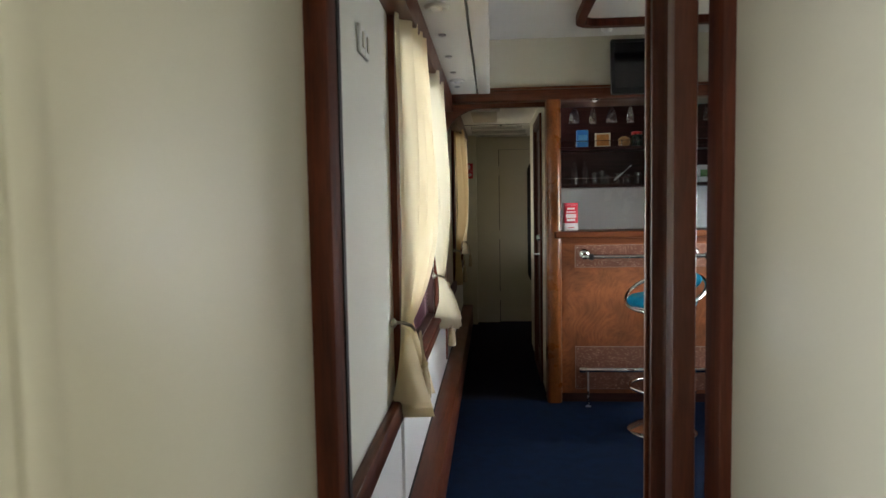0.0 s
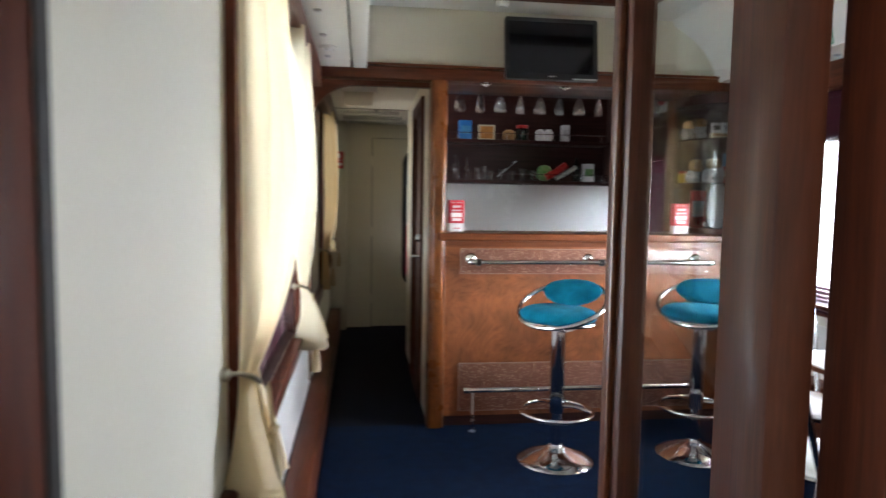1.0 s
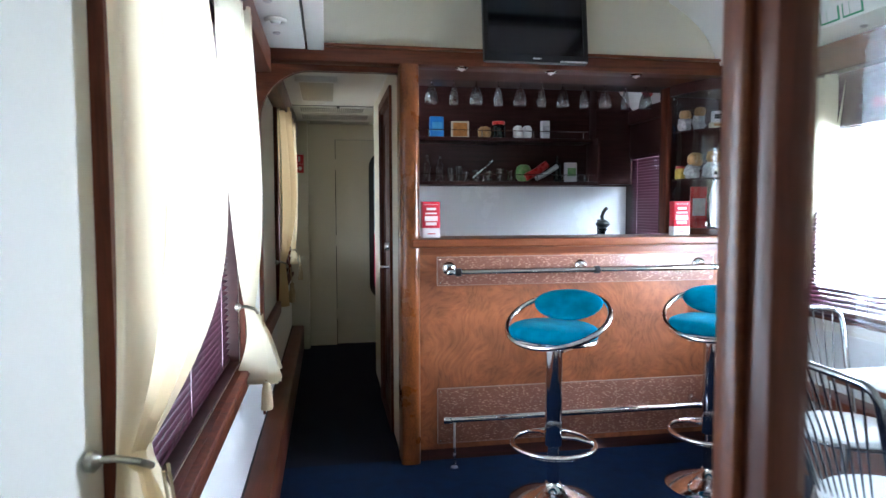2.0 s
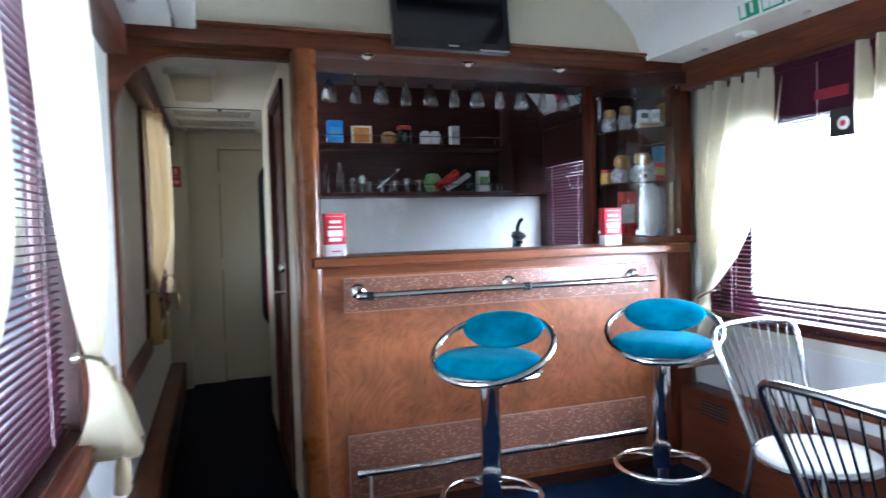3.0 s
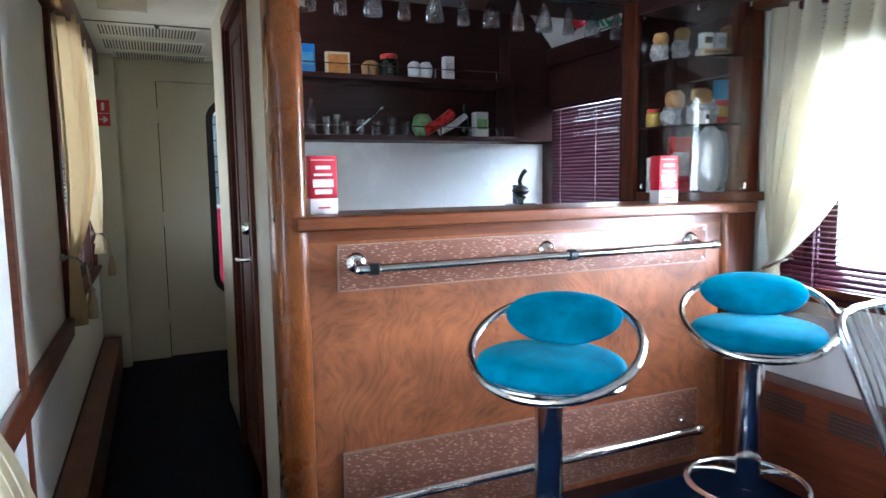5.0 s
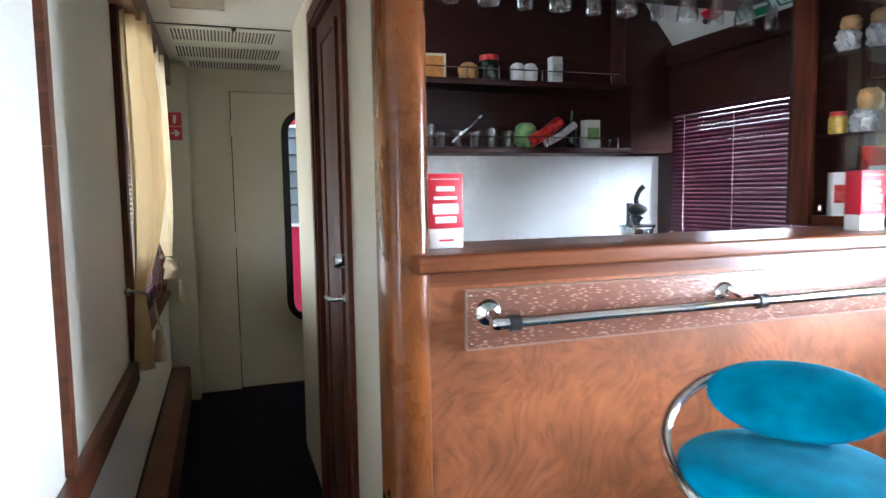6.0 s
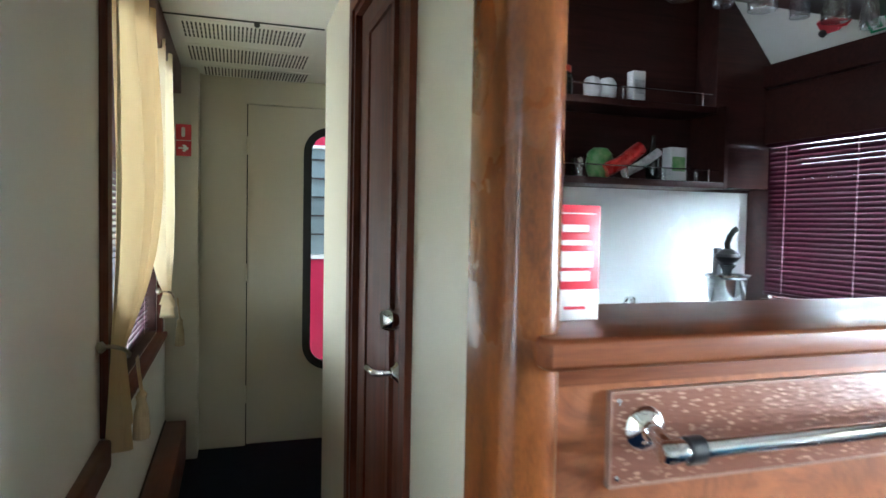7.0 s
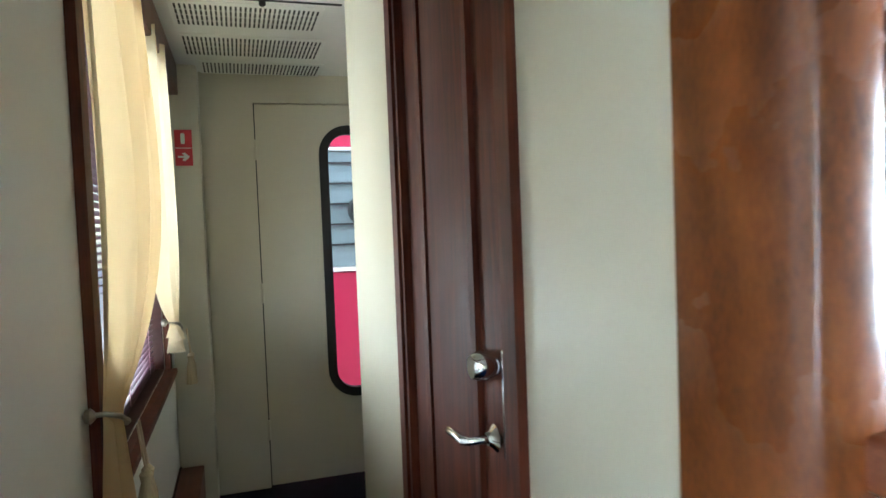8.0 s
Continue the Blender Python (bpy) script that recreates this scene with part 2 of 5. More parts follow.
PLATE_EDGE = mat("clear_plastic_edge", (0.24, 0.135, 0.1), 0.3, vary=0.2, scale=30)
PANE = pane_glass("pane")
SEATWHITE = mat("white_vinyl", (0.72, 0.72, 0.7), 0.45, vary=0.06, scale=9, bump=0.2, bump_scale=220)
LINEN = mat("white_tablecloth", (0.78, 0.77, 0.75), 0.85, vary=0.05, scale=8, bump=0.3, bump_scale=600)
RED = mat("red_print", (0.55, 0.015, 0.035), 0.4, vary=0.12, scale=12)
PAPER = mat("white_print", (0.74, 0.73, 0.72), 0.55, vary=0.06, scale=12)
GREEN = mat("green_sign", (0.01, 0.28, 0.12), 0.4, vary=0.1)
BLUEBOX = mat("blue_card", (0.02, 0.19, 0.5), 0.4, vary=0.25, scale=25)
ORANGE = mat("orange_card", (0.55, 0.22, 0.04), 0.45, vary=0.4, scale=30)
BROWNFOOD = mat("brown_rusk", (0.42, 0.22, 0.08), 0.7, vary=0.4, scale=40, bump=0.5, bump_scale=90)
GREENPACK = mat("green_pack", (0.05, 0.28, 0.06), 0.3, second=(0.3, 0.4, 0.2), scale=28, bump=0.5, bump_scale=70)
REDPACK = mat("red_pack", (0.6, 0.04, 0.03), 0.28, second=(0.3, 0.02, 0.02), scale=28, bump=0.5, bump_scale=70)
DARKBOTTLE = mat("dark_bottle", (0.02, 0.03, 0.02), 0.1, vary=0.3, coat=0.5)
FOIL = mat("silver_foil", (0.7, 0.7, 0.71), 0.3, metal=0.35, vary=0.5, scale=40, bump=0.6, bump_scale=60)
SKYBLUE = mat("blue_pack", (0.08, 0.32, 0.55), 0.35, vary=0.3, scale=25)
FROST = mat("frosted_diffuser", (0.55, 0.52, 0.44), 0.6, vary=0.08, scale=5)
GREYDARK = mat("dark_gap", (0.03, 0.03, 0.03), 0.8, vary=0.2)
COACHRED = mat("coach_red", (0.38, 0.014, 0.055), 0.35, vary=0.15, scale=4)
COACHGREY = mat("coach_grey", (0.19, 0.245, 0.265), 0.4, vary=0.2, scale=4)

# ---- mesh helpers ----


def bx(bm, x0, x1, y0, y1, z0, z1, bev=0.0, seg=2):
    v = [bm.verts.new(p) for p in ((x0, y0, z0), (x1, y0, z0), (x1, y1, z0), (x0, y1, z0), (x0, y0, z1), (x1, y0, z1), (x1, y1, z1), (x0, y1, z1))]
    f = [bm.faces.new([v[i] for i in q]) for q in ((3, 2, 1, 0), (4, 5, 6, 7), (0, 1, 5, 4), (1, 2, 6, 5), (2, 3, 7, 6), (3, 0, 4, 7))]
    if bev:
        edges = list({e for q in f for e in q.edges})
        bmesh.ops.bevel(bm, geom=edges, offset=bev, segments=seg, profile=0.5, affect="EDGES")
    return bm


def box(*a, **k):
    return bx(bmesh.new(), *a, **k)


def prism(bm, pts, axis, a, b):
    """A solid from an outline in the plane across the axis, drawn from a to b. x: (y, z); y: (x, z); z: (x, y)."""
    put = {"x": lambda p, t: (t, p[0], p[1]), "y": lambda p, t: (p[0], t, p[1]), "z": lambda p, t: (p[0], p[1], t)}[axis]
    lo, hi = [bm.verts.new(put(p, a)) for p in pts], [bm.verts.new(put(p, b)) for p in pts]
    k = len(pts)
    for i in range(k):
        bm.faces.new((lo[i], lo[(i + 1) % k], hi[(i + 1) % k], hi[i]))
    bm.faces.new(lo[::-1])
    bm.faces.new(hi)
    bmesh.ops.recalc_face_normals(bm, faces=bm.faces)
    return bm


def hoop(bm, outer, inner, axis, a, b):
    """A flat band between two outlines of as many points, with thickness from a to b."""
    put = {"x": lambda p, t: (t, p[0], p[1]), "y": lambda p, t: (p[0], t, p[1]), "z": lambda p, t: (p[0], p[1], t)}[axis]
    rows = [[bm.verts.new(put(p, t)) for p in pts] for pts, t in ((outer, a), (outer, b), (inner, b), (inner, a))]
    k = len(outer)
    for r in range(4):
        one, two = rows[r], rows[(r + 1) % 4]
        for i in range(k):
            bm.faces.new((one[i], one[(i + 1) % k], two[(i + 1) % k], two[i]))
    bmesh.ops.recalc_face_normals(bm, faces=bm.faces)
    return bm


def round_rect(cx, cy, w, h, r, n=6):
    pts = []
    for sx, sy, a0 in ((1, 1, 0), (-1, 1, 90), (-1, -1, 180), (1, -1, 270)):
        for i in range(n + 1):
            a = radians(a0 + 90 * i / n)
            pts.append((cx + sx * (w / 2 - r) + r * math.cos(a), cy + sy * (h / 2 - r) + r * math.sin(a)))
    return pts


def lathe(bm, c, prof, n=20, axis="z"):
    """Turns a profile of (radius, height) round an axis through c."""
    rows = []
    for r, h in prof:
        row = []
        for i in range(n):
            a = 2 * math.pi * i / n
            u, v = r * math.cos(a), r * math.sin(a)
            p = {"z": (u, v, h), "x": (h, u, v), "y": (u, h, v)}[axis]
            row.append(bm.verts.new((c[0] + p[0], c[1] + p[1], c[2] + p[2])))
        rows.append(row)
    for one, two in zip(rows, rows[1:]):
        for i in range(n):
            bm.faces.new((one[i], one[(i + 1) % n], two[(i + 1) % n], two[i]))
    for row in (rows[0], rows[-1]):
        bm.faces.new(row)
    bmesh.ops.recalc_face_normals(bm, faces=bm.faces)
    return bm


def tube(bm, pts, r, n=10, closed=False):
    pts = [Vector(p) for p in pts]
    k, rows, up = len(pts), [], None
    for i, p in enumerate(pts):
        a = pts[(i - 1) % k] if closed or i else p
        b = pts[(i + 1) % k] if closed or i < k - 1 else p
        d = (b - a).normalized()
        if up is None:
            up = d.orthogonal().normalized()
        up = (up - d * up.dot(d)).normalized()
        side = d.cross(up)
        rows.append([bm.verts.new(p + r * (math.cos(2 * math.pi * j / n) * up + math.sin(2 * math.pi * j / n) * side)) for j in range(n)])
    pairs = list(zip(rows, rows[1:]))
    if closed:
        best = min(range(n), key=lambda s: (rows[0][s].co - rows[-1][0].co).length)
        rows.append(rows[0][best:] + rows[0][:best])
        pairs = list(zip(rows, rows[1:]))
    for one, two in pairs:
        for j in range(n):
            bm.faces.new((one[j], one[(j + 1) % n], two[(j + 1) % n], two[j]))
    if not closed:
        bm.faces.new(rows[0])
        bm.faces.new(rows[-1])
    bmesh.ops.recalc_face_normals(bm, faces=bm.faces)
    return bm


def arc(c, r, a0, a1, n, plane="xy", other=0.0):
    out = []
    for i in range(n + 1):
        a = radians(a0 + (a1 - a0) * i / n)
        u, v = c[0] + r * math.cos(a), c[1] + r * math.sin(a)
        out.append({"xy": (u, v, other), "xz": (u, other, v), "yz": (other, u, v)}[plane])
    return out


def blob(bm, c, rx, ry, rz, n=12, power=2.0):
    """A soft cushion-like body."""
    prof = []
    for i in range(n + 1):
        a = -math.pi / 2 + math.pi * i / n
        s, k = math.sin(a), max(math.cos(a), 0.001)
        prof.append((k ** (2 / power), math.copysign(abs(s) ** (2 / power), s)))
    start = len(bm.verts)
    lathe(bm, (0, 0, 0), prof, 24)
    bm.verts.ensure_lookup_table()
    for v in bm.verts[start:]:
        v.co = Vector((c[0] + v.co.x * rx, c[1] + v.co.y * ry, c[2] + v.co.z * rz))
    return bm


def mesh_of(name, bm, material, smooth=True):
    me = bpy.data.meshes.new(name)
    bm.to_mesh(me)
    bm.free()
    me.materials.append(material)
    if smooth:
        me.shade_smooth()
        me.set_sharp_from_angle(angle=radians(38))
    return me


def part(name, bm, material, parent, label=""):
    ob = new(name, mesh_of(name, bm, material))
    ob.parent = parent
    if label:
        tagged(ob, label)
    return ob


def thing(name, at, label, category, group="", turn=0.0):
    ob = new(name)
    ob.matrix_world = pose(*at, 0, 0, turn)
    return tagged(ob, label, category, group)


def solid(name, bm, material, label, category, group=""):
    return tagged(new(name, mesh_of(name, bm, material)), label, category, group)


def setting(name, bm, material, label=""):
    return tagged(new(name, mesh_of(name, bm, material)), label, kind="structure")


def glow(name, colour, strength):
    m = bpy.data.materials.new(name)
    m.use_nodes = True
    n, l = m.node_tree.nodes, m.node_tree.links
    n.remove(n["Principled BSDF"])
    e, co, no, rp = n.new("ShaderNodeEmission"), n.new("ShaderNodeTexCoord"), n.new("ShaderNodeTexNoise"), n.new("ShaderNodeMapRange")
    e.inputs[0].default_value = (*colour, 1)
    no.inputs["Scale"].default_value = 0.25
    rp.inputs[3].default_value, rp.inputs[4].default_value = strength * 0.85, strength * 1.15
    l.new(co.outputs["Object"], no.inputs[0])
    l.new(no.outputs[0], rp.inputs[0])
    l.new(rp.outputs[0], e.inputs[1])
    l.new(e.outputs[0], n["Material Output"].inputs[0])
    return m


OVERCAST = glow("overcast_sky", (0.88, 0.95, 1.0), 5.0)

# ---- structure ----
LW, RW, END, BAR, CW = -0.13, 2.62, 7.12, 4.12, 0.572  # left wall, right wall, end wall, bar front, corridor's inner wall


def wall_run(x0, x1, y0, y1, z0, z1, holes):
    """A wall along y with rectangular openings (y0, y1, z0, z1)."""
    bm, y = bmesh.new(), y0
    for a, b, c, d in holes:
        bx(bm, x0, x1, y, a, z0, z1)
        bx(bm, x0, x1, a, b, z0, c)
        bx(bm, x0, x1, a, b, d, z1)
        y = b
    bx(bm, x0, x1, y, y1, z0, z1)
    return bm


# "behind" is an added opening out of view, for light in the entry
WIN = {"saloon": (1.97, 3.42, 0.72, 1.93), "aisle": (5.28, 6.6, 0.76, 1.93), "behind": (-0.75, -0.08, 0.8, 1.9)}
WINR = {"dining": (2.8, 3.98, 0.82, 1.72), "bar": (4.79, 5.68, 0.98, 1.72)}
floor = setting("floor", box(LW - 0.12, RW + 0.12, -1.4, 4.16, -0.08, 0.0), CARPET, "dark blue carpet")
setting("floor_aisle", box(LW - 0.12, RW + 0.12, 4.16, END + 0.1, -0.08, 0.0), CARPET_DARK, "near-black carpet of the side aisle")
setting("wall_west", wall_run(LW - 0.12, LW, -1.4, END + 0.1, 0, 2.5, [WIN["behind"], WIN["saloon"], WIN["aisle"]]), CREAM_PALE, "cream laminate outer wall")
setting("wall_east", wall_run(RW, RW + 0.12, -1.4, END + 0.1, 0, 2.5, [WINR["dining"], WINR["bar"]]), CREAM_PALE, "cream laminate outer wall")
setting("wall_south", box(LW, RW, -1.4, -1.3, 0, 2.5), CREAM, "cream end wall")
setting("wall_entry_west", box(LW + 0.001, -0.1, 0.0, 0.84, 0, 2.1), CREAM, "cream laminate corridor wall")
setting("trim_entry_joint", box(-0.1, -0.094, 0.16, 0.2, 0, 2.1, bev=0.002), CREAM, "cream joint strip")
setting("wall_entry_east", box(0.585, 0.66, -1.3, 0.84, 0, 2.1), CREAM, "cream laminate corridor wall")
setting("wall_partition", bx(bx(bmesh.new(), 0.62, RW, 0.845, 0.9, 0, 2.48), LW, 0.62, 0.845, 0.9, 2.06, 2.48), CREAM_PALE, "cream partition above and beside the door")
setting("ceiling_entry", box(LW, 0.7, -1.3, 0.845, 2.1, 2.14), CEIL, "white corridor ceiling")
setting("ceiling", box(LW - 0.12, RW + 0.12, 0.9, BAR + 0.04, 2.42, 2.48), CEIL, "off-white saloon ceiling")
setting("ceiling_bar", box(0.64, RW + 0.12, BAR + 0.04, 5.9, 2.44, 2.5), DARKWOOD, "dark ceiling over the bar")
setting("ceiling_aisle", bx(box(LW - 0.12, 0.64, BAR + 0.12, 5.99, 2.1, 2.14), LW - 0.12, 1.6, 5.99, END + 0.1, 2.1, 2.14), CEIL, "white low ceiling of the aisle")
setting("wall_over_bar", box(LW, RW, BAR + 0.02, BAR + 0.12, 2.088, 2.43), CREAM, "cream wall above the wooden beam")

# inner wall between aisle and bar, with its door opening left free
DY0, DY1, DZ = 4.588, 5.335, 2.0
bm = bmesh.new()
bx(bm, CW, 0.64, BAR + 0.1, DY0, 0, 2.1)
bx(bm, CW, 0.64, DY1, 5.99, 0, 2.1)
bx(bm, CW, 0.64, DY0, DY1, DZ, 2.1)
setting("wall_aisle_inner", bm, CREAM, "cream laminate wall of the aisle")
setting("wall_behind_bar", box(0.64, RW, 5.86, 5.99, 0, 2.5), DARKWOOD, "dark wooden wall behind the bar")
setting("wall_vestibule", box(1.5, 1.6, 5.99, END, 0, 2.1), CREAM, "cream vestibule wall")
bm = bmesh.new()
OX, OW, OZ0, OZ1 = 0.75, 0.3, 0.425, 1.845
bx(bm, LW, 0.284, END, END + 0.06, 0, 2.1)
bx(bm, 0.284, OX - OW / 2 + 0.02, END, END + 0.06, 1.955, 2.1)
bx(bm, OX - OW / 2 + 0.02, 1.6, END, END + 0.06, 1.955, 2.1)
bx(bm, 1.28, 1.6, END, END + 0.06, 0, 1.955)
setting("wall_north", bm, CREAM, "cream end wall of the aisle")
setting("wall_pilaster", box(LW, 0.035, 6.97, END, 0, 2.1, bev=0.012), CREAM, "cream corner pilaster")

# left wall woodwork
setting("trim_dado_rail", box(LW, -0.098, 0.9, 5.2, 0.625, 0.705, bev=0.008), MAHOG_Y, "mahogany dado rail")
setting("wall_lower_panel", box(LW, LW + 0.004, 0.9, 5.2, 0.232, 0.62), WHITE, "white laminate below the dado rail")
for y in (2.015, 4.21):
    setting("trim_panel_joint", box(LW, LW + 0.016, y - 0.013, y + 0.013, 0.27, 0.62, bev=0.004), MAHOG if y > 3 else WHITE, "narrow joint strip")
setting("trim_panel_joint", box(LW, LW + 0.018, 4.185, 4.228, 0.706, 1.399), MAHOG_X, "narrow mahogany joint strip")
heater = setting("trim_heater_casing", box(LW, -0.02, 0.9, 6.93, 0.02, 0.232, bev=0.006), CASING, "reddish wooden heater casing along the wall")
setting("trim_heater_line", box(LW + 0.005, LW + 0.012, 0.9, 6.93, 0.232, 0.238), GREYDARK, "dark joint above the casing")
setting("trim_heater_foot", box(LW, -0.035, 0.9, 6.92, 0.0, 0.02), GREYDARK, "dark toe gap")
setting("trim_valance_west", box(LW, -0.05, 0.9, BAR, 1.955, 2.066, bev=0.006), MAHOG_Y, "mahogany curtain valance")
setting("trim_valance_aisle", box(LW, -0.05, BAR + 0.1, 6.97, 1.955, 2.1, bev=0.006), MAHOG_Y, "mahogany curtain valance in the aisle")
setting("trim_valance_east", box(2.505, RW, 0.9, BAR, 1.93, 2.066, bev=0.006), MAHOG_Y, "mahogany curtain valance")

# ducts under the ceiling
bm = prism(bmesh.new(), [(LW, 2.068), (0.112, 2.068), (0.112, 2.43), (LW, 2.43)], "y", 0.9, BAR + 0.02)
duct_w = setting("ceiling_duct_west", bm, CEIL, "white air duct casing with small vents")
setting("trim_duct_lip", box(0.122, 0.2, 0.9, BAR + 0.02, 2.066, 2.43, bev=0.004), CEIL, "white duct edge strip")
pts = [(RW, 2.066), (2.293, 2.066)] + [(2.293 - 0.046 * u - 0.234 * u * u, 2.07 + 0.116 * u / 0.3 * (1.12 - 0.4 * u) * 0.9 + 0.072 * u * u) for u in (0.02, 0.15, 0.3, 0.45, 0.6, 0.75, 0.9, 1.0)] + [(2.0, 2.42), (RW, 2.42)]
setting("ceiling_duct_east", prism(bmesh.new(), pts, "y", 0.9, BAR + 0.02), CEIL, "white air duct with a coved inner face")
setting("ceiling_cove_bar", prism(bmesh.new(), [(RW, 2.06), (2.6, 2.06), (2.275, 2.44), (RW, 2.44)], "y", BAR + 0.12, 5.86), CEIL, "sloping white ceiling panel over the bar window")
setting("wall_bar_east", wall_run(RW - 0.008, RW, BAR + 0.13, 5.85, 0.95, 2.06, [WINR["bar"]]), DARKWOOD, "dark wooden panelling round the bar window")
setting("trim_bar_window_head", bx(box(2.57, RW - 0.001, BAR + 0.12, 5.86, 1.7, 1.95, bev=0.004), 2.55, RW - 0.001, BAR + 0.12, 5.86, 1.955, 2.06, bev=0.006), DARKWOOD, "dark wooden rail over the bar window")


def vent(name, at, r=0.045):
    ob = thing(name, at, "round white ceiling air vent", "air vent", "duct vents")
    part("ring", lathe(bmesh.new(), (0, 0, 0), [(r, 0.0), (r, -0.006), (r * 0.85, -0.014), (r * 0.6, -0.012), (r * 0.55, -0.004), (r * 0.5, 0.0)], 24), CEIL, ob)
    part("disc", lathe(bmesh.new(), (0, 0, 0), [(r * 0.45, 0.0), (r * 0.45, -0.012), (r * 0.3, -0.018), (0.002, -0.018)], 20), WHITE, ob)
    return ob


first = vent("ceiling_vent", (0.01, 3.62, 2.066))
for x, y in ((0.01, 2.2), (2.43, 3.6), (2.43, 2.3)):
    copy_thing(first, pose(x, y, 2.066))
first = solid("duct_spot", lathe(bmesh.new(), (0, 0, 0), [(0.016, 0), (0.016, -0.005), (0.011, -0.008), (0.003, -0.004)], 16), STEEL, "tiny round steel spotlight in the duct", "spotlight", "duct spots")
first.location = (0.0, 3.38, 2.066)
for x, y in ((0.0, 3.82), (0.0, 3.0), (0.0, 2.6), (2.43, 3.3), (2.43, 3.85)):
    copy_thing(first, pose(x, y, 2.066))

# arched head and beam over aisle and bar
bm = bmesh.new()
R, cx, cz = 0.25, 0.14, 1.735
pts = [(LW, 2.013), (LW, 1.4), (LW + 0.018, 1.4)] + [(cx + 0.252 * math.cos(radians(a)), cz + R * math.sin(radians(a))) for a in range(180, 89, -10)] + [(0.59, 1.985), (0.59, 2.013)]
prism(bm, pts, "y", 4.185, 4.228)
setting("trim_aisle_arch", bm, MAHOG_X, "mahogany arched head of the aisle")
setting("trim_beam", box(LW, RW, BAR - 0.015, BAR + 0.11, 2.014, 2.085, bev=0.008), MAHOG_X, "mahogany beam above aisle and bar")
setting("trim_beam_cap", box(0.0, 2.3, BAR - 0.03, BAR + 0.02, 2.085, 2.1, bev=0.006), COUNTER, "lighter wooden cap of the beam")
setting("trim_bar_soffit", box(0.64, RW, BAR + 0.11, 4.5, 2.022, 2.05), MAHOG_X, "dark soffit above the counter")
setting("trim_bar_soffit_back", box(0.64, RW, 4.5, 5.2, 2.118, 2.14), DARKWOOD, "dark board above the hanging glasses")
setting("trim_bar_soffit_step", box(0.64, RW, 4.49, 4.5, 2.05, 2.118), DARKWOOD, "dark step of the soffit")

# door frame of the saloon entrance, and the open glazed door
setting("trim_door_frame", bx(bx(bx(bmesh.new(), -0.105, -0.06, 0.835, 0.91, 0, 2.1, 0.006), 0.565, 0.62, 0.835, 0.91, 0, 2.1, 0.006), -0.06, 0.565, 0.835, 0.91, 2.03, 2.1, 0.006), MAHOG, "mahogany door frame")
setting("trim_door_seal", box(-0.067, -0.057, 0.895, 0.915, 0, 2.03), RUBBER, "black door seal")
door = tagged(new("door_1"), "open mahogany door with a tall clear glass pane", kind="structure")
door.matrix_world = pose(0.508, 0.9, 0, 0, 0, -9.6)
D, T = 0.61, 0.038
part("stile", box(0, T, 0, 0.115, 0.02, 2.0, bev=0.004), DOORWOOD, door)
part("stile", box(0, T, D - 0.1, D, 0.02, 2.0, bev=0.004), DOORWOOD, door)
part("rail", box(0.001, T - 0.001, 0.115, D - 0.1, 1.89, 2.0, bev=0.003), MAHOG_Y, door)
part("rail", box(0.001, T - 0.001, 0.115, D - 0.1, 0.02, 0.2, bev=0.003), MAHOG_Y, door)
part("moulding", bx(bx(bmesh.new(), -0.012, 0.0, D - 0.06, D - 0.012, 0.04, 1.98, 0.005), T, T + 0.01, D - 0.06, D - 0.012, 0.04, 1.98, 0.005), COUNTER, door, "raised lighter moulding")
pane = part("pane", box(0.016, 0.022, 0.115, D - 0.1, 0.2, 1.89), PANE, door, "clear glass pane")
pane.visible_shadow = False

# ---- windows, blinds and curtains ----


def slat_mesh(length):
    bm = bmesh.new()
    w, n = 0.0125, 4
    rows = []
    for i in range(n + 1):
        u = -w + 2 * w * i / n
        rows.append([bm.verts.new((u, y, 0.0025 * (1 - (u / w) ** 2) + z)) for y in (0, length) for z in (0, 0.0008)])
    for a, b in zip(rows, rows[1:]):
        bm.faces.new((a[0], b[0], b[2], a[2]))
        bm.faces.new((a[1], a[3], b[3], b[1]))
        bm.faces.new((a[0], a[1], b[1], b[0]))
        bm.faces.new((a[2], b[2], b[3], a[3]))
    bm.faces.new((rows[0][0], rows[0][2], rows[0][3], rows[0][1]))
    bm.faces.new((rows[-1][0], rows[-1][1], rows[-1][3], rows[-1][2]))
    return mesh_of("slat", bm, SLAT)


def blind(x, y0, y1, z0, z1, tilt, label, low=0, low_tilt=0):
    """A venetian blind in the plane x, from sill to head."""
    ob = thing("venetian_blind", (x, y0, z0), label, "window blind", "venetian blinds")
    long, high = y1 - y0, z1 - z0
    part("headrail", box(-0.016, 0.016, 0, long, high - 0.03, high, bev=0.003), SLAT, ob)
    part("bottom_rail", box(-0.013, 0.013, 0, long, 0, 0.014, bev=0.004), SLAT, ob)
    me, step = slat_mesh(long - 0.01), 0.0215
    for i in range(int((high - 0.034) / step)):
        s = new("slat", me)
        s.parent = ob
        s.matrix_basis = pose(0, 0.005, 0.024 + i * step, 0, low_tilt if i < low else tilt + 2.2 * math.sin(i * 1.7), 0)
    for f in (0.12, 0.5, 0.88):
        part("ladder_cord", tube(tube(bmesh.new(), [(-0.013, f * long, 0.01), (-0.013, f * long, high - 0.02)], 0.0013, 5), [(0.013, f * long, 0.01), (0.013, f * long, high - 0.02)], 0.0013, 5), CORD, ob)
    return ob


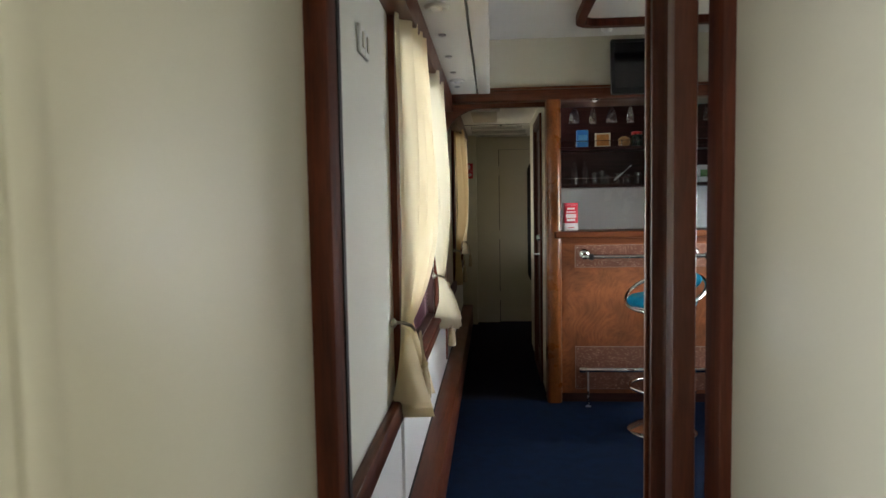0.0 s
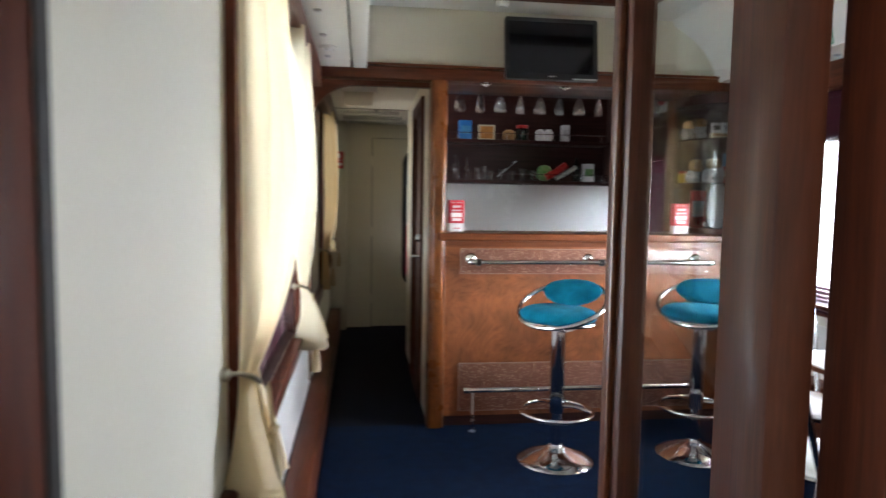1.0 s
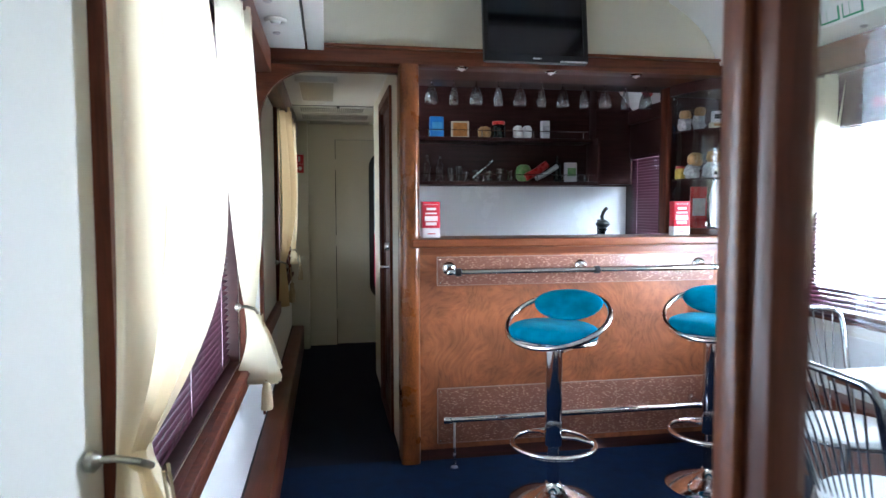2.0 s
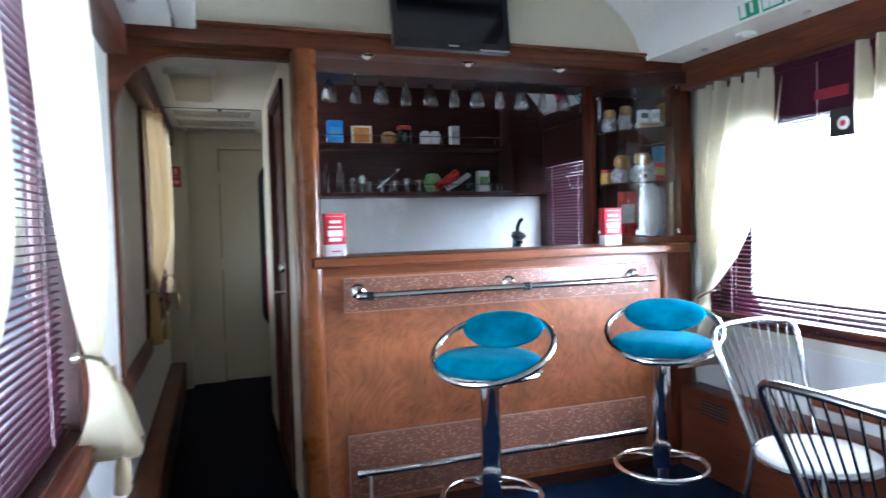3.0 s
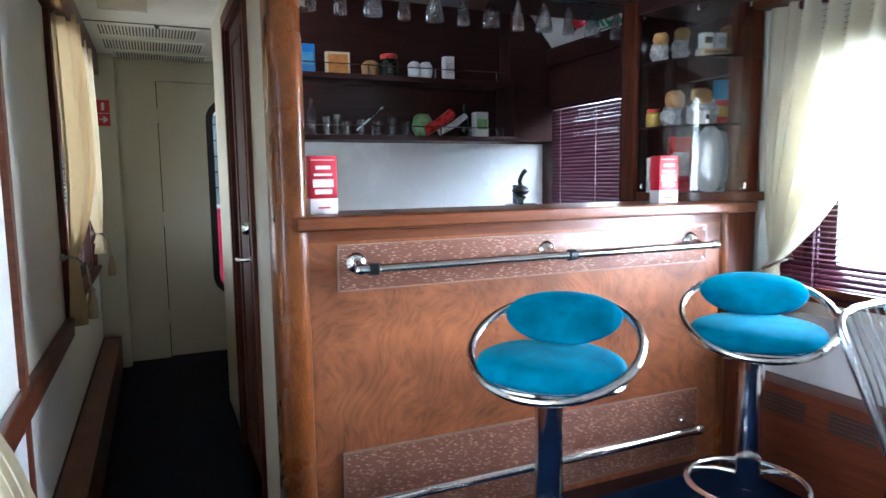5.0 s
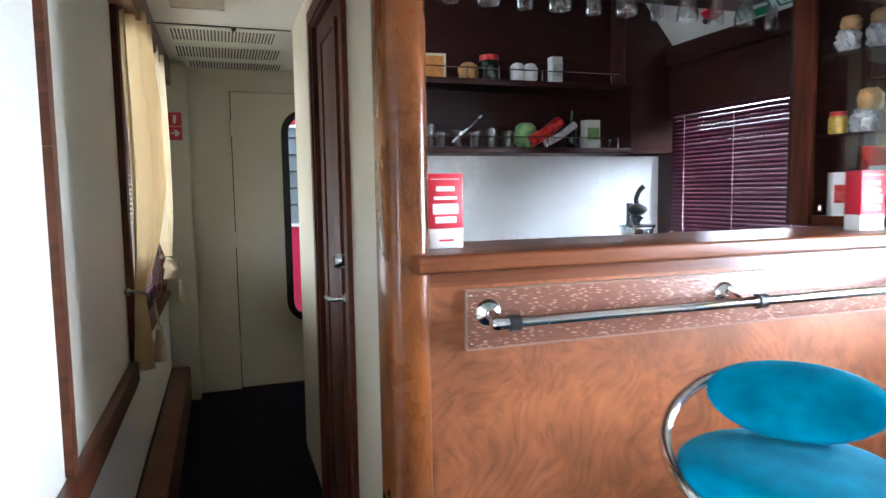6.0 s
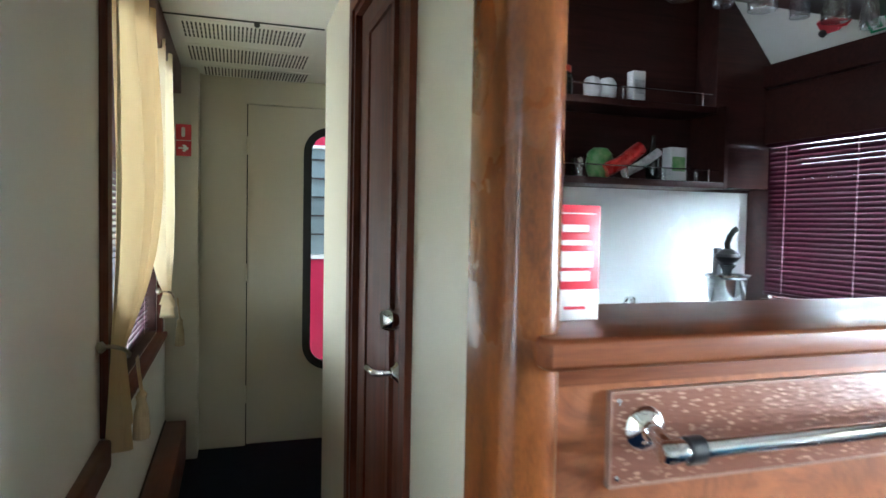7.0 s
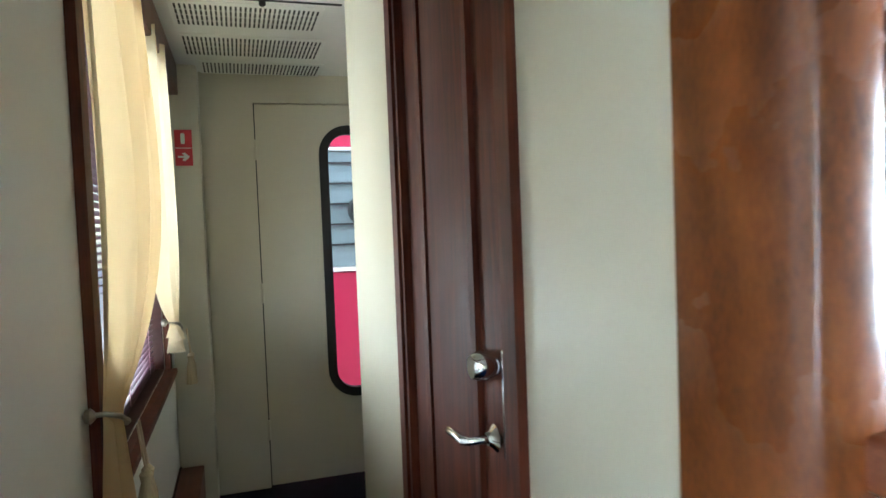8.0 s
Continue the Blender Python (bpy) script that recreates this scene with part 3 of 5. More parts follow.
def window(name, x, side, hole, rounded, material, label):
    """Frame, sill and pane in one opening. side: the way into the room along x."""
    y0, y1, z0, z1 = hole
    ob = tagged(new(name), label, kind="structure")
    cy, cz, w, h = (y0 + y1) / 2, (z0 + z1) / 2, y1 - y0, z1 - z0
    a, b = sorted((x - 0.001 * side, x + 0.022 * side))
    part("window_frame", hoop(bmesh.new(), round_rect(cy, cz, w + 0.13, h + 0.13, 0.02), round_rect(cy, cz, w, h, 0.012), "x", a, b), material, ob)
    a, b = sorted((x - 0.118 * side, x - 0.002 * side))
    part("lining", hoop(bmesh.new(), round_rect(cy, cz, w - 0.0005, h - 0.0005, 0.001), round_rect(cy, cz, w - 0.014, h - 0.014, 0.001), "x", a, b), DARKWOOD, ob, "dark wooden lining of the opening")
    a, b = sorted((x - 0.1 * side, x - 0.075 * side))
    part("sash", hoop(bmesh.new(), round_rect(cy, cz, w, h, 0.002), round_rect(cy, cz, w - 0.07, h - 0.07, rounded), "x", a, b), DARKWOOD, ob)
    p = part("pane", box(*sorted((x - 0.09 * side, x - 0.086 * side)), y0 + 0.02, y1 - 0.02, z0 + 0.02, z1 - 0.02), PANE, ob)
    p.visible_shadow = False
    a, b = sorted((x - 0.07 * side, x + 0.045 * side))
    part("window_sill", box(a, b, y0 - 0.03, y1 + 0.03, z0 - 0.026, z0 - 0.001, bev=0.005), material, ob)
    return ob


window("window_1", LW, 1, WIN["saloon"], 0.05, MAHOG, "wood-framed saloon window with gold curtains")
window("window_2", LW, 1, WIN["aisle"], 0.05, MAHOG, "wood-framed aisle window with gold curtains")
window("window_3", RW, -1, WINR["dining"], 0.1, MAHOG_Y, "wide wood-framed window beside the dining table")
# broad dark sash round the dining window's pane, with rounded inner corners
setting("trim_dining_sash", hoop(bmesh.new(), round_rect(3.39, 1.27, 1.17, 0.89, 0.002), round_rect(3.365, 1.268, 0.931, 0.845, 0.09), "x", RW + 0.06, RW + 0.074), DARKWOOD, "dark wooden sash with rounded corners")
window("window_4", RW, -1, WINR["bar"], 0.06, DARKWOOD, "dark-framed bar window")
# added out of view, to go with the entry corridor's extra lamp
window("unseen_window", LW, 1, WIN["behind"], 0.05, MAHOG, "unseen corridor window added to light the entry")
blind(LW - 0.045, 2.0, 3.39, 0.735, 1.92, 3, "maroon venetian blind lowered behind gold curtains")
blind(LW - 0.045, 5.31, 6.57, 0.775, 1.92, -26, "maroon venetian blind in the aisle window")
blind(RW - 0.03, 2.76, 4.0, 0.775, 1.93, -9, "maroon venetian blind with its slats open flat", 6, -38)
blind(RW - 0.03, 4.765, 5.7, 1.0, 1.712, -63, "maroon venetian blind with its slats nearly shut")


def curtain(x, side, wall_y, free_y, ztop, ztie, zlow, material, label, tie_y, folds=7, seed=0, sweep=3.4, puff=0.06, tail=0.055, out=0.06, drop=0.0):
    """A half curtain gathered to a hook at wall_y's side: full at the head, drawn in at the tie, with a loose tail."""
    rnd = random.Random(seed)
    ob = thing("curtain", (x, tie_y, ztie), label, "curtain", "tied-back curtains")
    bm, nu, nv = bmesh.new(), 56, 60
    phase = [rnd.uniform(0, 6.28) for _ in range(4)]
    grid = []
    for j in range(nv + 1):
        v = j / nv
        z = ztop + (zlow - ztop) * v
        tie_v = (ztop - ztie) / (ztop - zlow)
        if v < tie_v:
            k = v / tie_v
            e = k**5
            w0, w1 = wall_y + (tie_y - wall_y) * e, free_y + (tie_y - free_y) * (0.1 * k + 0.9 * k**sweep)
            half = 0.026
            mid = 1 - e
        else:
            k = (v - tie_v) / (1 - tie_v)
            w0 = w1 = tie_y
            half = 0.026 + tail * math.sin(min(k * 1.5, 1) * 1.57)
            mid = 0.35 * k
        lo, hi = (w0, w1) if w0 < w1 else (w1, w0)
        lo, hi = lo - half * (1 if v >= tie_v else e), hi + half * (1 if v >= tie_v else e)
        row = []
        for i in range(nu + 1):
            u = i / nu
            y = lo + (hi - lo) * u
            off = u if wall_y < free_y else 1 - u
            stand = min(1.0, 0.15 + off * 2.6) if v < tie_v else 1.0
            deep = (0.03 * mid + 0.012) * math.sin(folds * 6.283 * u + phase[0] + 0.7 * math.sin(2.2 * v + phase[1]))
            if v > tie_v:
                deep *= 1 + 48 * tail * k
            deep += 0.008 * math.sin(2.3 * 6.283 * u + phase[2] + 2.0 * v)
            bulge = puff * math.sin(math.pi * min(v / tie_v, 1) ** 1.3) + 0.012 + (out * math.sin(min((v - tie_v) / (1 - tie_v) * 1.4, 1) * 1.57) if v > tie_v else 0)
            zz = z + (0.035 * max(0.0, (v - tie_v) / (1 - tie_v)) * math.sin(7 * u + phase[3]) if v > tie_v else 0)
            row.append(bm.verts.new((side * (0.028 + stand * (0.007 + bulge + deep)), y - tie_y, zz - ztie)))
        grid.append(row)
    for a, b in zip(grid, grid[1:]):
        for i in range(nu):
            bm.faces.new((a[i], a[i + 1], b[i + 1], b[i]))
    part("cloth", bm, material, ob)
    hook = tube(bmesh.new(), [(0.0, -0.05, 0.01), (side * 0.04, -0.05, 0.012), (side * 0.066, -0.035, 0.0), (side * 0.074, 0.0, -0.02), (side * 0.066, 0.03, -0.032), (side * 0.04, 0.04, -0.03)], 0.0055, 8)
    part("tieback", hook, BRASS, ob, "twisted silvery tieback")
    part("knob", lathe(bmesh.new(), (0, -0.05, 0.01), [(0.003, side * -0.0), (0.014, side * 0.004), (0.016, side * 0.014), (0.008, side * 0.022), (0.001, side * 0.024)], 14, "x"), BRASS, ob)
    for dy in (0.0, 0.03):
        t = bmesh.new()
        tube(t, [(side * 0.09, dy, -0.03), (side * 0.1, dy + 0.01, -0.13 - drop)], 0.003, 6)
        lathe(t, (side * 0.1, dy + 0.01, -0.13 - drop), [(0.004, 0.0), (0.014, -0.012), (0.011, -0.03), (0.018, -0.06), (0.022, -0.13), (0.004, -0.135)], 12)
        part("tassel", t, TASSEL, ob)
    return ob


curtain(LW, 1, 1.87, 2.44, 1.97, 0.95, 0.67, CURTAIN, "gold-cream curtain tied back on a silvery hook", 1.88, 6, 1, 11.0, 0.03, 0.04, 0.015)
curtain(LW, 1, 3.5, 2.83, 1.97, 0.94, 0.68, CURTAIN_PALE, "pale cream curtain tied back with a tassel", 3.36, 7, 2, 3.0, 0.02, 0.05, 0.035, 0.13)
curtain(LW, 1, 5.245, 5.72, 1.99, 0.95, 0.7, CURTAIN_GOLD, "gold-cream aisle curtain tied on a silvery hook", 5.22, 5, 3, 7.0, 0.03, 0.008, 0.0)
curtain(LW, 1, 6.64, 6.0, 1.99, 0.95, 0.86, CURTAIN, "gold-cream aisle curtain tied with a tassel", 6.6, 5, 4, 6.0, 0.012, 0.008, 0.0)
curtain(RW, -1, 4.1, 3.55, 1.97, 0.9, 0.55, CURTAIN_PALE, "pale cream curtain tied back beside the bar", 4.03, 6, 5)
curtain(RW, -1, 2.66, 3.22, 1.97, 0.9, 0.55, CURTAIN_PALE, "pale cream curtain tied back above the table", 2.74, 6, 6)

# right wall below the window
setting("wall_lower_panel_east", box(RW - 0.004, RW, 0.9, BAR, 0.42, 0.7), WHITE, "white laminate below the window")
setting("trim_heater_casing_east", box(2.49, RW - 0.005, 0.9, BAR - 0.001, 0.0, 0.42, bev=0.006), CASING, "reddish wooden heater casing under the window")
for y in (3.88, 3.6, 3.32):
    g = tagged(new("heater_grille"), "slotted wooden heater grille", kind="structure")
    g.location = (2.488, y, 0.34)
    for i in range(5):
        part("slot", box(-0.003, 0.002, -0.09, 0.09, -0.034 + i * 0.016, -0.026 + i * 0.016), GREYDARK, g)

# ---- aisle door, end door and signs ----
door = tagged(new("door_2"), "closed panelled mahogany door with chrome lever and lock", kind="structure")
door.location = (CW, DY0, 0)
L2 = DY1 - DY0
part("frame", hoop(bmesh.new(), [(0, 0), (L2, 0), (L2, DZ), (0, DZ)], [(0.05, 0.0), (L2 - 0.05, 0.0), (L2 - 0.05, DZ - 0.05), (0.05, DZ - 0.05)], "x", -0.016, 0.04), MAHOG, door)
part("frame_bead", hoop(bmesh.new(), [(0.05, 0), (L2 - 0.05, 0), (L2 - 0.05, DZ - 0.05), (0.05, DZ - 0.05)], [(0.068, 0.0), (L2 - 0.068, 0.0), (L2 - 0.068, DZ - 0.068), (0.068, DZ - 0.068)], "x", -0.008, 0.04), MAHOG, door)
part("leaf", box(0.012, 0.045, 0.068, L2 - 0.068, 0.01, DZ - 0.068, bev=0.003), MAHOG, door)
for z0, z1 in ((0.16, 1.86),):
    part("panel_moulding", hoop(bmesh.new(), round_rect(L2 / 2, (z0 + z1) / 2, L2 - 0.42, z1 - z0, 0.01, 2), round_rect(L2 / 2, (z0 + z1) / 2, L2 - 0.47, z1 - z0 - 0.05, 0.006, 2), "x", 0.0, 0.014), MAHOG, door)
    part("panel", box(0.006, 0.013, 0.235, L2 - 0.235, z0 + 0.025, z1 - 0.025, bev=0.003), MAHOG, door)
part("back_plate", box(0.007, 0.0135, 0.105, 0.114, 0.93, 1.11, bev=0.002), DULL_CHROME, door)
lock = part("lock", lathe(bmesh.new(), (0.0, 0.144, 1.08), [(0.026, 0.014), (0.027, -0.012), (0.023, -0.028), (0.019, -0.034), (0.002, -0.034)], 20, "x"), CHROME, door, "round chrome lock knob")
lever = tube(bmesh.new(), [(0.01, 0.144, 0.956), (-0.04, 0.144, 0.956), (-0.05, 0.152, 0.957), (-0.052, 0.177, 0.958), (-0.05, 0.222, 0.953)], 0.008, 10)
lathe(lever, (0.0, 0.144, 0.956), [(0.024, 0.012), (0.024, 0.004), (0.014, -0.004), (0.011, -0.01)], 18, "x")
part("lever", lever, CHROME, door, "chrome lever handle")

door = tagged(new("door_3"), "cream end door with a rounded slot window", kind="structure")
door.location = (0.0, END, 0)
DX0, DX1, N = 0.29, 1.274, 8
outer = round_rect((DX0 + DX1) / 2, 0.98, DX1 - DX0, 1.94, 0.004, N)
slot = round_rect(OX, (OZ0 + OZ1) / 2, OW - 0.02, OZ1 - OZ0 - 0.02, OW / 2 - 0.012, N)
part("leaf", hoop(bmesh.new(), outer, slot, "y", 0.004, 0.045), CREAM, door)
part("gasket", hoop(bmesh.new(), round_rect(OX, (OZ0 + OZ1) / 2, OW, OZ1 - OZ0, OW / 2 - 0.002, N), round_rect(OX, (OZ0 + OZ1) / 2, OW - 0.09, OZ1 - OZ0 - 0.09, OW / 2 - 0.047, N), "y", -0.012, 0.03), RUBBER, door, "black rubber window gasket")
p = part("pane", prism(bmesh.new(), round_rect(OX, (OZ0 + OZ1) / 2, OW - 0.06, OZ1 - OZ0 - 0.06, OW / 2 - 0.032, N), "y", 0.016, 0.02), PANE, door)
p.visible_shadow = False
for z in (1.72, 1.0, 0.3):
    part("hinge", lathe(bmesh.new(), (DX0 - 0.003, -0.004, z), [(0.007, -0.05), (0.007, 0.05)], 10), CREAM, door)
setting("trim_end_gap", box(0.284, 0.29, END + 0.02, END + 0.03, 0, 1.955), GREYDARK, "dark gap round the end door")
setting("trim_end_gap_top", box(0.284, 1.28, END + 0.03, END + 0.04, 1.95, 1.955), GREYDARK, "dark gap above the end door")

# what is seen outside the end door: the next coach
coach = thing("neighbour_coach", (0.9, END + 0.75, -0.3), "red and grey end of the next coach, outside", "railway coach")
part("lower_body", box(-1.3, 1.3, 0, 0.2, 0, 1.33, bev=0.01), COACHRED, coach)
part("stripe", box(-1.3, 1.3, -0.01, 0.2, 1.335, 1.36), PAPER, coach)
part("upper_body", box(-1.3, 1.3, 0.02, 0.2, 1.365, 2.1), COACHGREY, coach)
for i in range(5):
    part("rib", box(-1.3, 1.3, 0.0, 0.02, 1.5 + i * 0.13, 1.512 + i * 0.13), GREYDARK, coach)
part("stripe", box(-1.3, 1.3, -0.01, 0.2, 2.105, 2.125), PAPER, coach)
part("roof_band", box(-1.3, 1.3, 0, 0.2, 2.13, 2.9), COACHRED, coach)
part("coupling_ring", lathe(bmesh.new(), (0.06, -0.05, 1.72), [(0.09, 0.0), (0.1, 0.03), (0.1, 0.06), (0.07, 0.07)], 20, "y"), RUBBER, coach, "black rubber ring")
setting("ground", box(-60, 60, -60, 60, -1.3, -1.2), mat("ballast", (0.3, 0.29, 0.27), 0.9, vary=0.5, scale=12, bump=0.8, bump_scale=30), "pale gravel outside")

for x in (-9.0, 11.5):
    tagged(new("backdrop", mesh_of("backdrop", box(x - 0.05, x + 0.05, -14, 22, -1.2, 14), OVERCAST)), "bright overcast sky beyond the windows", kind="structure")

sign = thing("fire_sign", (-0.038, 6.968, 1.713), "red fire extinguisher sign with white arrow on the pilaster", "safety sign")
part("plate", box(-0.038, 0.038, -0.003, 0.001, -0.083, 0.083), RED, sign)
part("extinguisher_mark", prism(bmesh.new(), round_rect(-0.002, 0.042, 0.018, 0.05, 0.006, 3), "y", -0.0055, -0.002), PAPER, sign)
part("divider", box(-0.036, 0.036, -0.0045, -0.002, -0.003, 0.0), PAPER, sign)
part("arrow", prism(bmesh.new(), [(-0.026, -0.046), (0.002, -0.046), (-0.008, -0.058), (0.004, -0.062), (0.026, -0.042), (0.004, -0.022), (-0.008, -0.026), (0.002, -0.038), (-0.026, -0.038)], "y", -0.0055, -0.002), PAPER, sign)

# aisle ceiling: lamp panel and grilles
lamp = thing("ceiling_lamp", (0.15, 5.28, 2.1), "square frosted ceiling lamp, switched off", "ceiling lamp")
part("frame", hoop(bmesh.new(), round_rect(0, 0, 0.25, 0.76, 0.01, 3), round_rect(0, 0, 0.21, 0.7, 0.006, 3), "z", -0.035, 0.0), CEIL, lamp)
part("diffuser", box(-0.106, 0.106, -0.352, 0.352, -0.03, -0.004, bev=0.006), FROST, lamp)
for y0, y1, x0, x1 in ((6.1, 6.34, 0.005, 0.505), (6.49, 6.77, 0.005, 0.56), (6.9, 7.1, 0.06, 0.6)):
    g = thing("ceiling_grille", (0, y0, 2.1), "white slotted metal ceiling grille", "air grille", "aisle grilles")
    part("plate", box(x0 - 0.012, x1 + 0.012, -0.02, y1 - y0 + 0.02, -0.006, 0.0, bev=0.002), CEIL, g)
    slots, n, rows = bmesh.new(), int((x1 - x0) / 0.0165), 4
    for r in range(rows):
        a = (y1 - y0) * r / rows + 0.006
        b = (y1 - y0) * (r + 1) / rows - 0.004
        for i in range(n):
            x = x0 + (x1 - x0) * (i + 0.5) / n
            bx(slots, x - 0.0036, x + 0.0036, a, b, -0.0068, -0.0058)
    tagged(part("slot_field", slots, GREYDARK, g, "rows of narrow dark slots"), kind="stuff")
setting("trim_ceiling_joint", box(LW, 0.57, 6.03, 6.04, 2.096, 2.1), GREYDARK, "joint in the aisle ceiling")
stud = solid("ceiling_sensor", lathe(bmesh.new(), (0.3, 6.05, 2.1), [(0.012, 0), (0.012, -0.012), (0.006, -0.018), (0.001, -0.018)], 14), BLACK, "small dark ceiling sensor", "sensor")

# ---- bar ----
bar = thing("bar_counter", (0, BAR, 0), "bar front of flame-figured brown veneer with wooden end posts", "bar")
part("veneer_panel", box(0.655, 2.4, 0.005, 0.05, 0.06, 1.106), BURL, bar, "flame-figured veneer panel")
part("plinth", box(0.66, 2.4, 0.012, 0.05, 0.0, 0.06), DARKWOOD, bar)
part("end_panel", box(2.40, 2.57, -0.002, 0.07, 0, 1.106, bev=0.004), MAHOG, bar)
part("end_post", box(2.458, 2.572, -0.006, 0.07, 1.154, 2.013, bev=0.006), MAHOG, bar)
part("half_round", lathe(bmesh.new(), (2.395, 0.004, 0), [(0.018, 0.0), (0.018, 1.105)], 18), PILLAR, bar)
part("top_rail", box(0.66, 2.4, -0.001, 0.045, 1.07, 1.106), COUNTER, bar)
for z0, z1, x1 in ((0.912, 1.057, 2.287), (0.092, 0.377, 2.268)):
    plate = part("kick_plate", box(0.752, x1, -0.006, 0.0045, z0, z1, bev=0.002), PLATE, bar, "embossed clear plastic plate with glints painted as pale flecks")
    cx, cz, w, h = (0.752 + x1) / 2, (z0 + z1) / 2, x1 - 0.752, z1 - z0
    part("plate_edge", hoop(bmesh.new(), round_rect(cx, cz, w + 0.004, h + 0.004, 0.003, 2), round_rect(cx, cz, w - 0.005, h - 0.005, 0.002, 2), "y", -0.0075, 0.0047), PLATE_EDGE, plate)
    for sx in (0.765, x1 - 0.013):
        for sz in (z0 + 0.013, z1 - 0.013):
            part("screw", lathe(bmesh.new(), (sx, -0.006, sz), [(0.004, 0.0), (0.004, -0.0015), (0.001, -0.0022)], 10, "y"), CHROME, plate)

pil = setting("pillar", prism(bmesh.new(), [(0.564, BAR + 0.115), (0.564, BAR - 0.01), (0.571, BAR - 0.025), (0.585, BAR - 0.033)] + [(0.625 + 0.037 * math.cos(radians(a)), BAR + 0.004 + 0.037 * math.sin(radians(a))) for a in range(-90, 31, 15)] + [(0.657, BAR + 0.115)], "z", 0, 2.014), PILLAR, "rounded golden-brown wooden pillar")

top = bmesh.new()
pts = [(2.5, 4.052), (2.508, 4.06), (2.508, 4.4), (0.66, 4.4), (0.66, 4.15), (0.612, 4.15), (0.612, 4.062), (0.62, 4.052)]
prism(top, pts[::-1], "z", 1.108, 1.153)
bmesh.ops.bevel(top, geom=[e for e in top.edges if abs(e.verts[0].co.z - e.verts[1].co.z) < 1e-5], offset=0.009, segments=3, profile=0.5, affect="EDGES")
bmesh.ops.translate(top, vec=(0, -BAR, 0), verts=top.verts)
part("counter_top", top, COUNTER, bar, "polished brown counter top with a rounded edge")


def bar_rail(name, y, z, x0, x1, stubs, label, thick=0.0145):
    ob = thing(name, (0, y, z), label, "rail")
    part("tube", tube(bmesh.new(), [(x0, 0, 0), (x1, 0, 0)], thick, 18), CHROME, ob)
    for x in (x0, x1):
        s = -1 if x == x0 else 1
        part("end_cap", lathe(bmesh.new(), (x, 0, 0), [(thick + 0.002, -0.03 * s), (thick + 0.0035, -0.026 * s), (thick + 0.0035, 0.004 * s), (thick - 0.001, 0.012 * s), (0.002, 0.014 * s)], 16, "x"), CHROME, ob)
    for x in stubs:
        b = bmesh.new()
        wide = 0.034 if thick < 0.016 else 0.02
        lathe(b, (x, BAR - y, 0.014), [(wide, -0.006), (wide + 0.001, -0.011), (wide * 0.88, -0.018), (0.016, -0.024), (0.0135, -0.03)], 20, "y")
        tube(b, [(x, BAR - y - 0.024, 0.014), (x, (BAR - y) * 0.42, 0.012), (x, 0.004, 0.002)], 0.0125, 12)
        part("bracket", b, CHROME, ob)
        if x < x1 - 0.1:
            part("collar", lathe(bmesh.new(), (x + (0.035 if x < 1 else 0.06), 0, 0), [(thick + 0.001, -0.016), (thick + 0.006, -0.013), (thick + 0.006, 0.013), (thick + 0.001, 0.016)], 18, "x"), BLACK, ob, "dark collar")
    return ob


bar_rail("hand_rail", BAR - 0.076, 0.986, 0.8, 2.27, (0.81, 1.52, 2.2), "chrome rail on brackets along the bar front")
foot = bar_rail("foot_rail", BAR - 0.1, 0.246, 0.775, 2.19, (2.17,), "chrome foot rail low along the bar front", 0.0175)
for x in (0.82,):
    part("leg", tube(bmesh.new(), [(x, 0, -0.01), (x, 0, -0.24)], 0.006, 8), STEEL, foot)
    part("foot_plate", lathe(bmesh.new(), (x, 0, -0.246), [(0.018, 0.0), (0.018, 0.004), (0.008, 0.008)], 14), STEEL, foot)

# back of the bar
setting("wall_backsplash", box(0.645, RW - 0.002, 5.85, 5.858, 0.87, 1.476), SPLASH, "white backsplash")
setting("trim_backsplash_head", box(0.645, RW - 0.002, 5.84, 5.858, 1.476, 1.488), DARKWOOD, "dark edge above the backsplash")
work = thing("back_worktop", (0, 5.6, 0), "white worktop with dark base cabinets behind the bar", "worktop")
part("top", box(0.645, RW - 0.01, -0.25, 0.245, 0.875, 0.915, bev=0.006), SPLASH, work)
part("cabinet", box(0.66, RW - 0.02, -0.22, 0.24, 0.0, 0.874), DARKWOOD, work)


def shelf(name, z, x1, label):
    ob = thing(name, (0, 5.62, z), label, "shelf", "bar shelves")
    part("board", box(0.645, x1, 0, 0.225, -0.028, 0, bev=0.003), DARKWOOD, ob)
    part("guard_rail", tube(bmesh.new(), [(0.645, 0.012, 0.052), (x1 - 0.02, 0.012, 0.052)], 0.003, 8), DULL_CHROME, ob)
    for i in range(4):
        x = 0.95 + i * (x1 - 1.02) / 3
        part("guard_post", lathe(bmesh.new(), (x, 0.012, 0), [(0.005, 0.0), (0.004, 0.05), (0.006, 0.053), (0.001, 0.058)], 10), DULL_CHROME, ob)
    return ob


shelf("wall_shelf", 1.833, 2.22, "dark wooden shelf with a thin guard rail")
shelf("wall_shelf", 1.506, 2.265, "lower dark wooden shelf with a thin guard rail")
side = solid("shelf_end_panel", box(2.265, 2.285, 5.62, 5.85, 1.478, 1.843), DARKWOOD, "dark wooden end panel of the shelves", "panel")

setting("wall_bar_corner", box(2.286, RW - 0.009, 5.71, 5.849, 1.49, 2.44, bev=0.003), DARKWOOD, "dark polished corner panel beside the shelves")

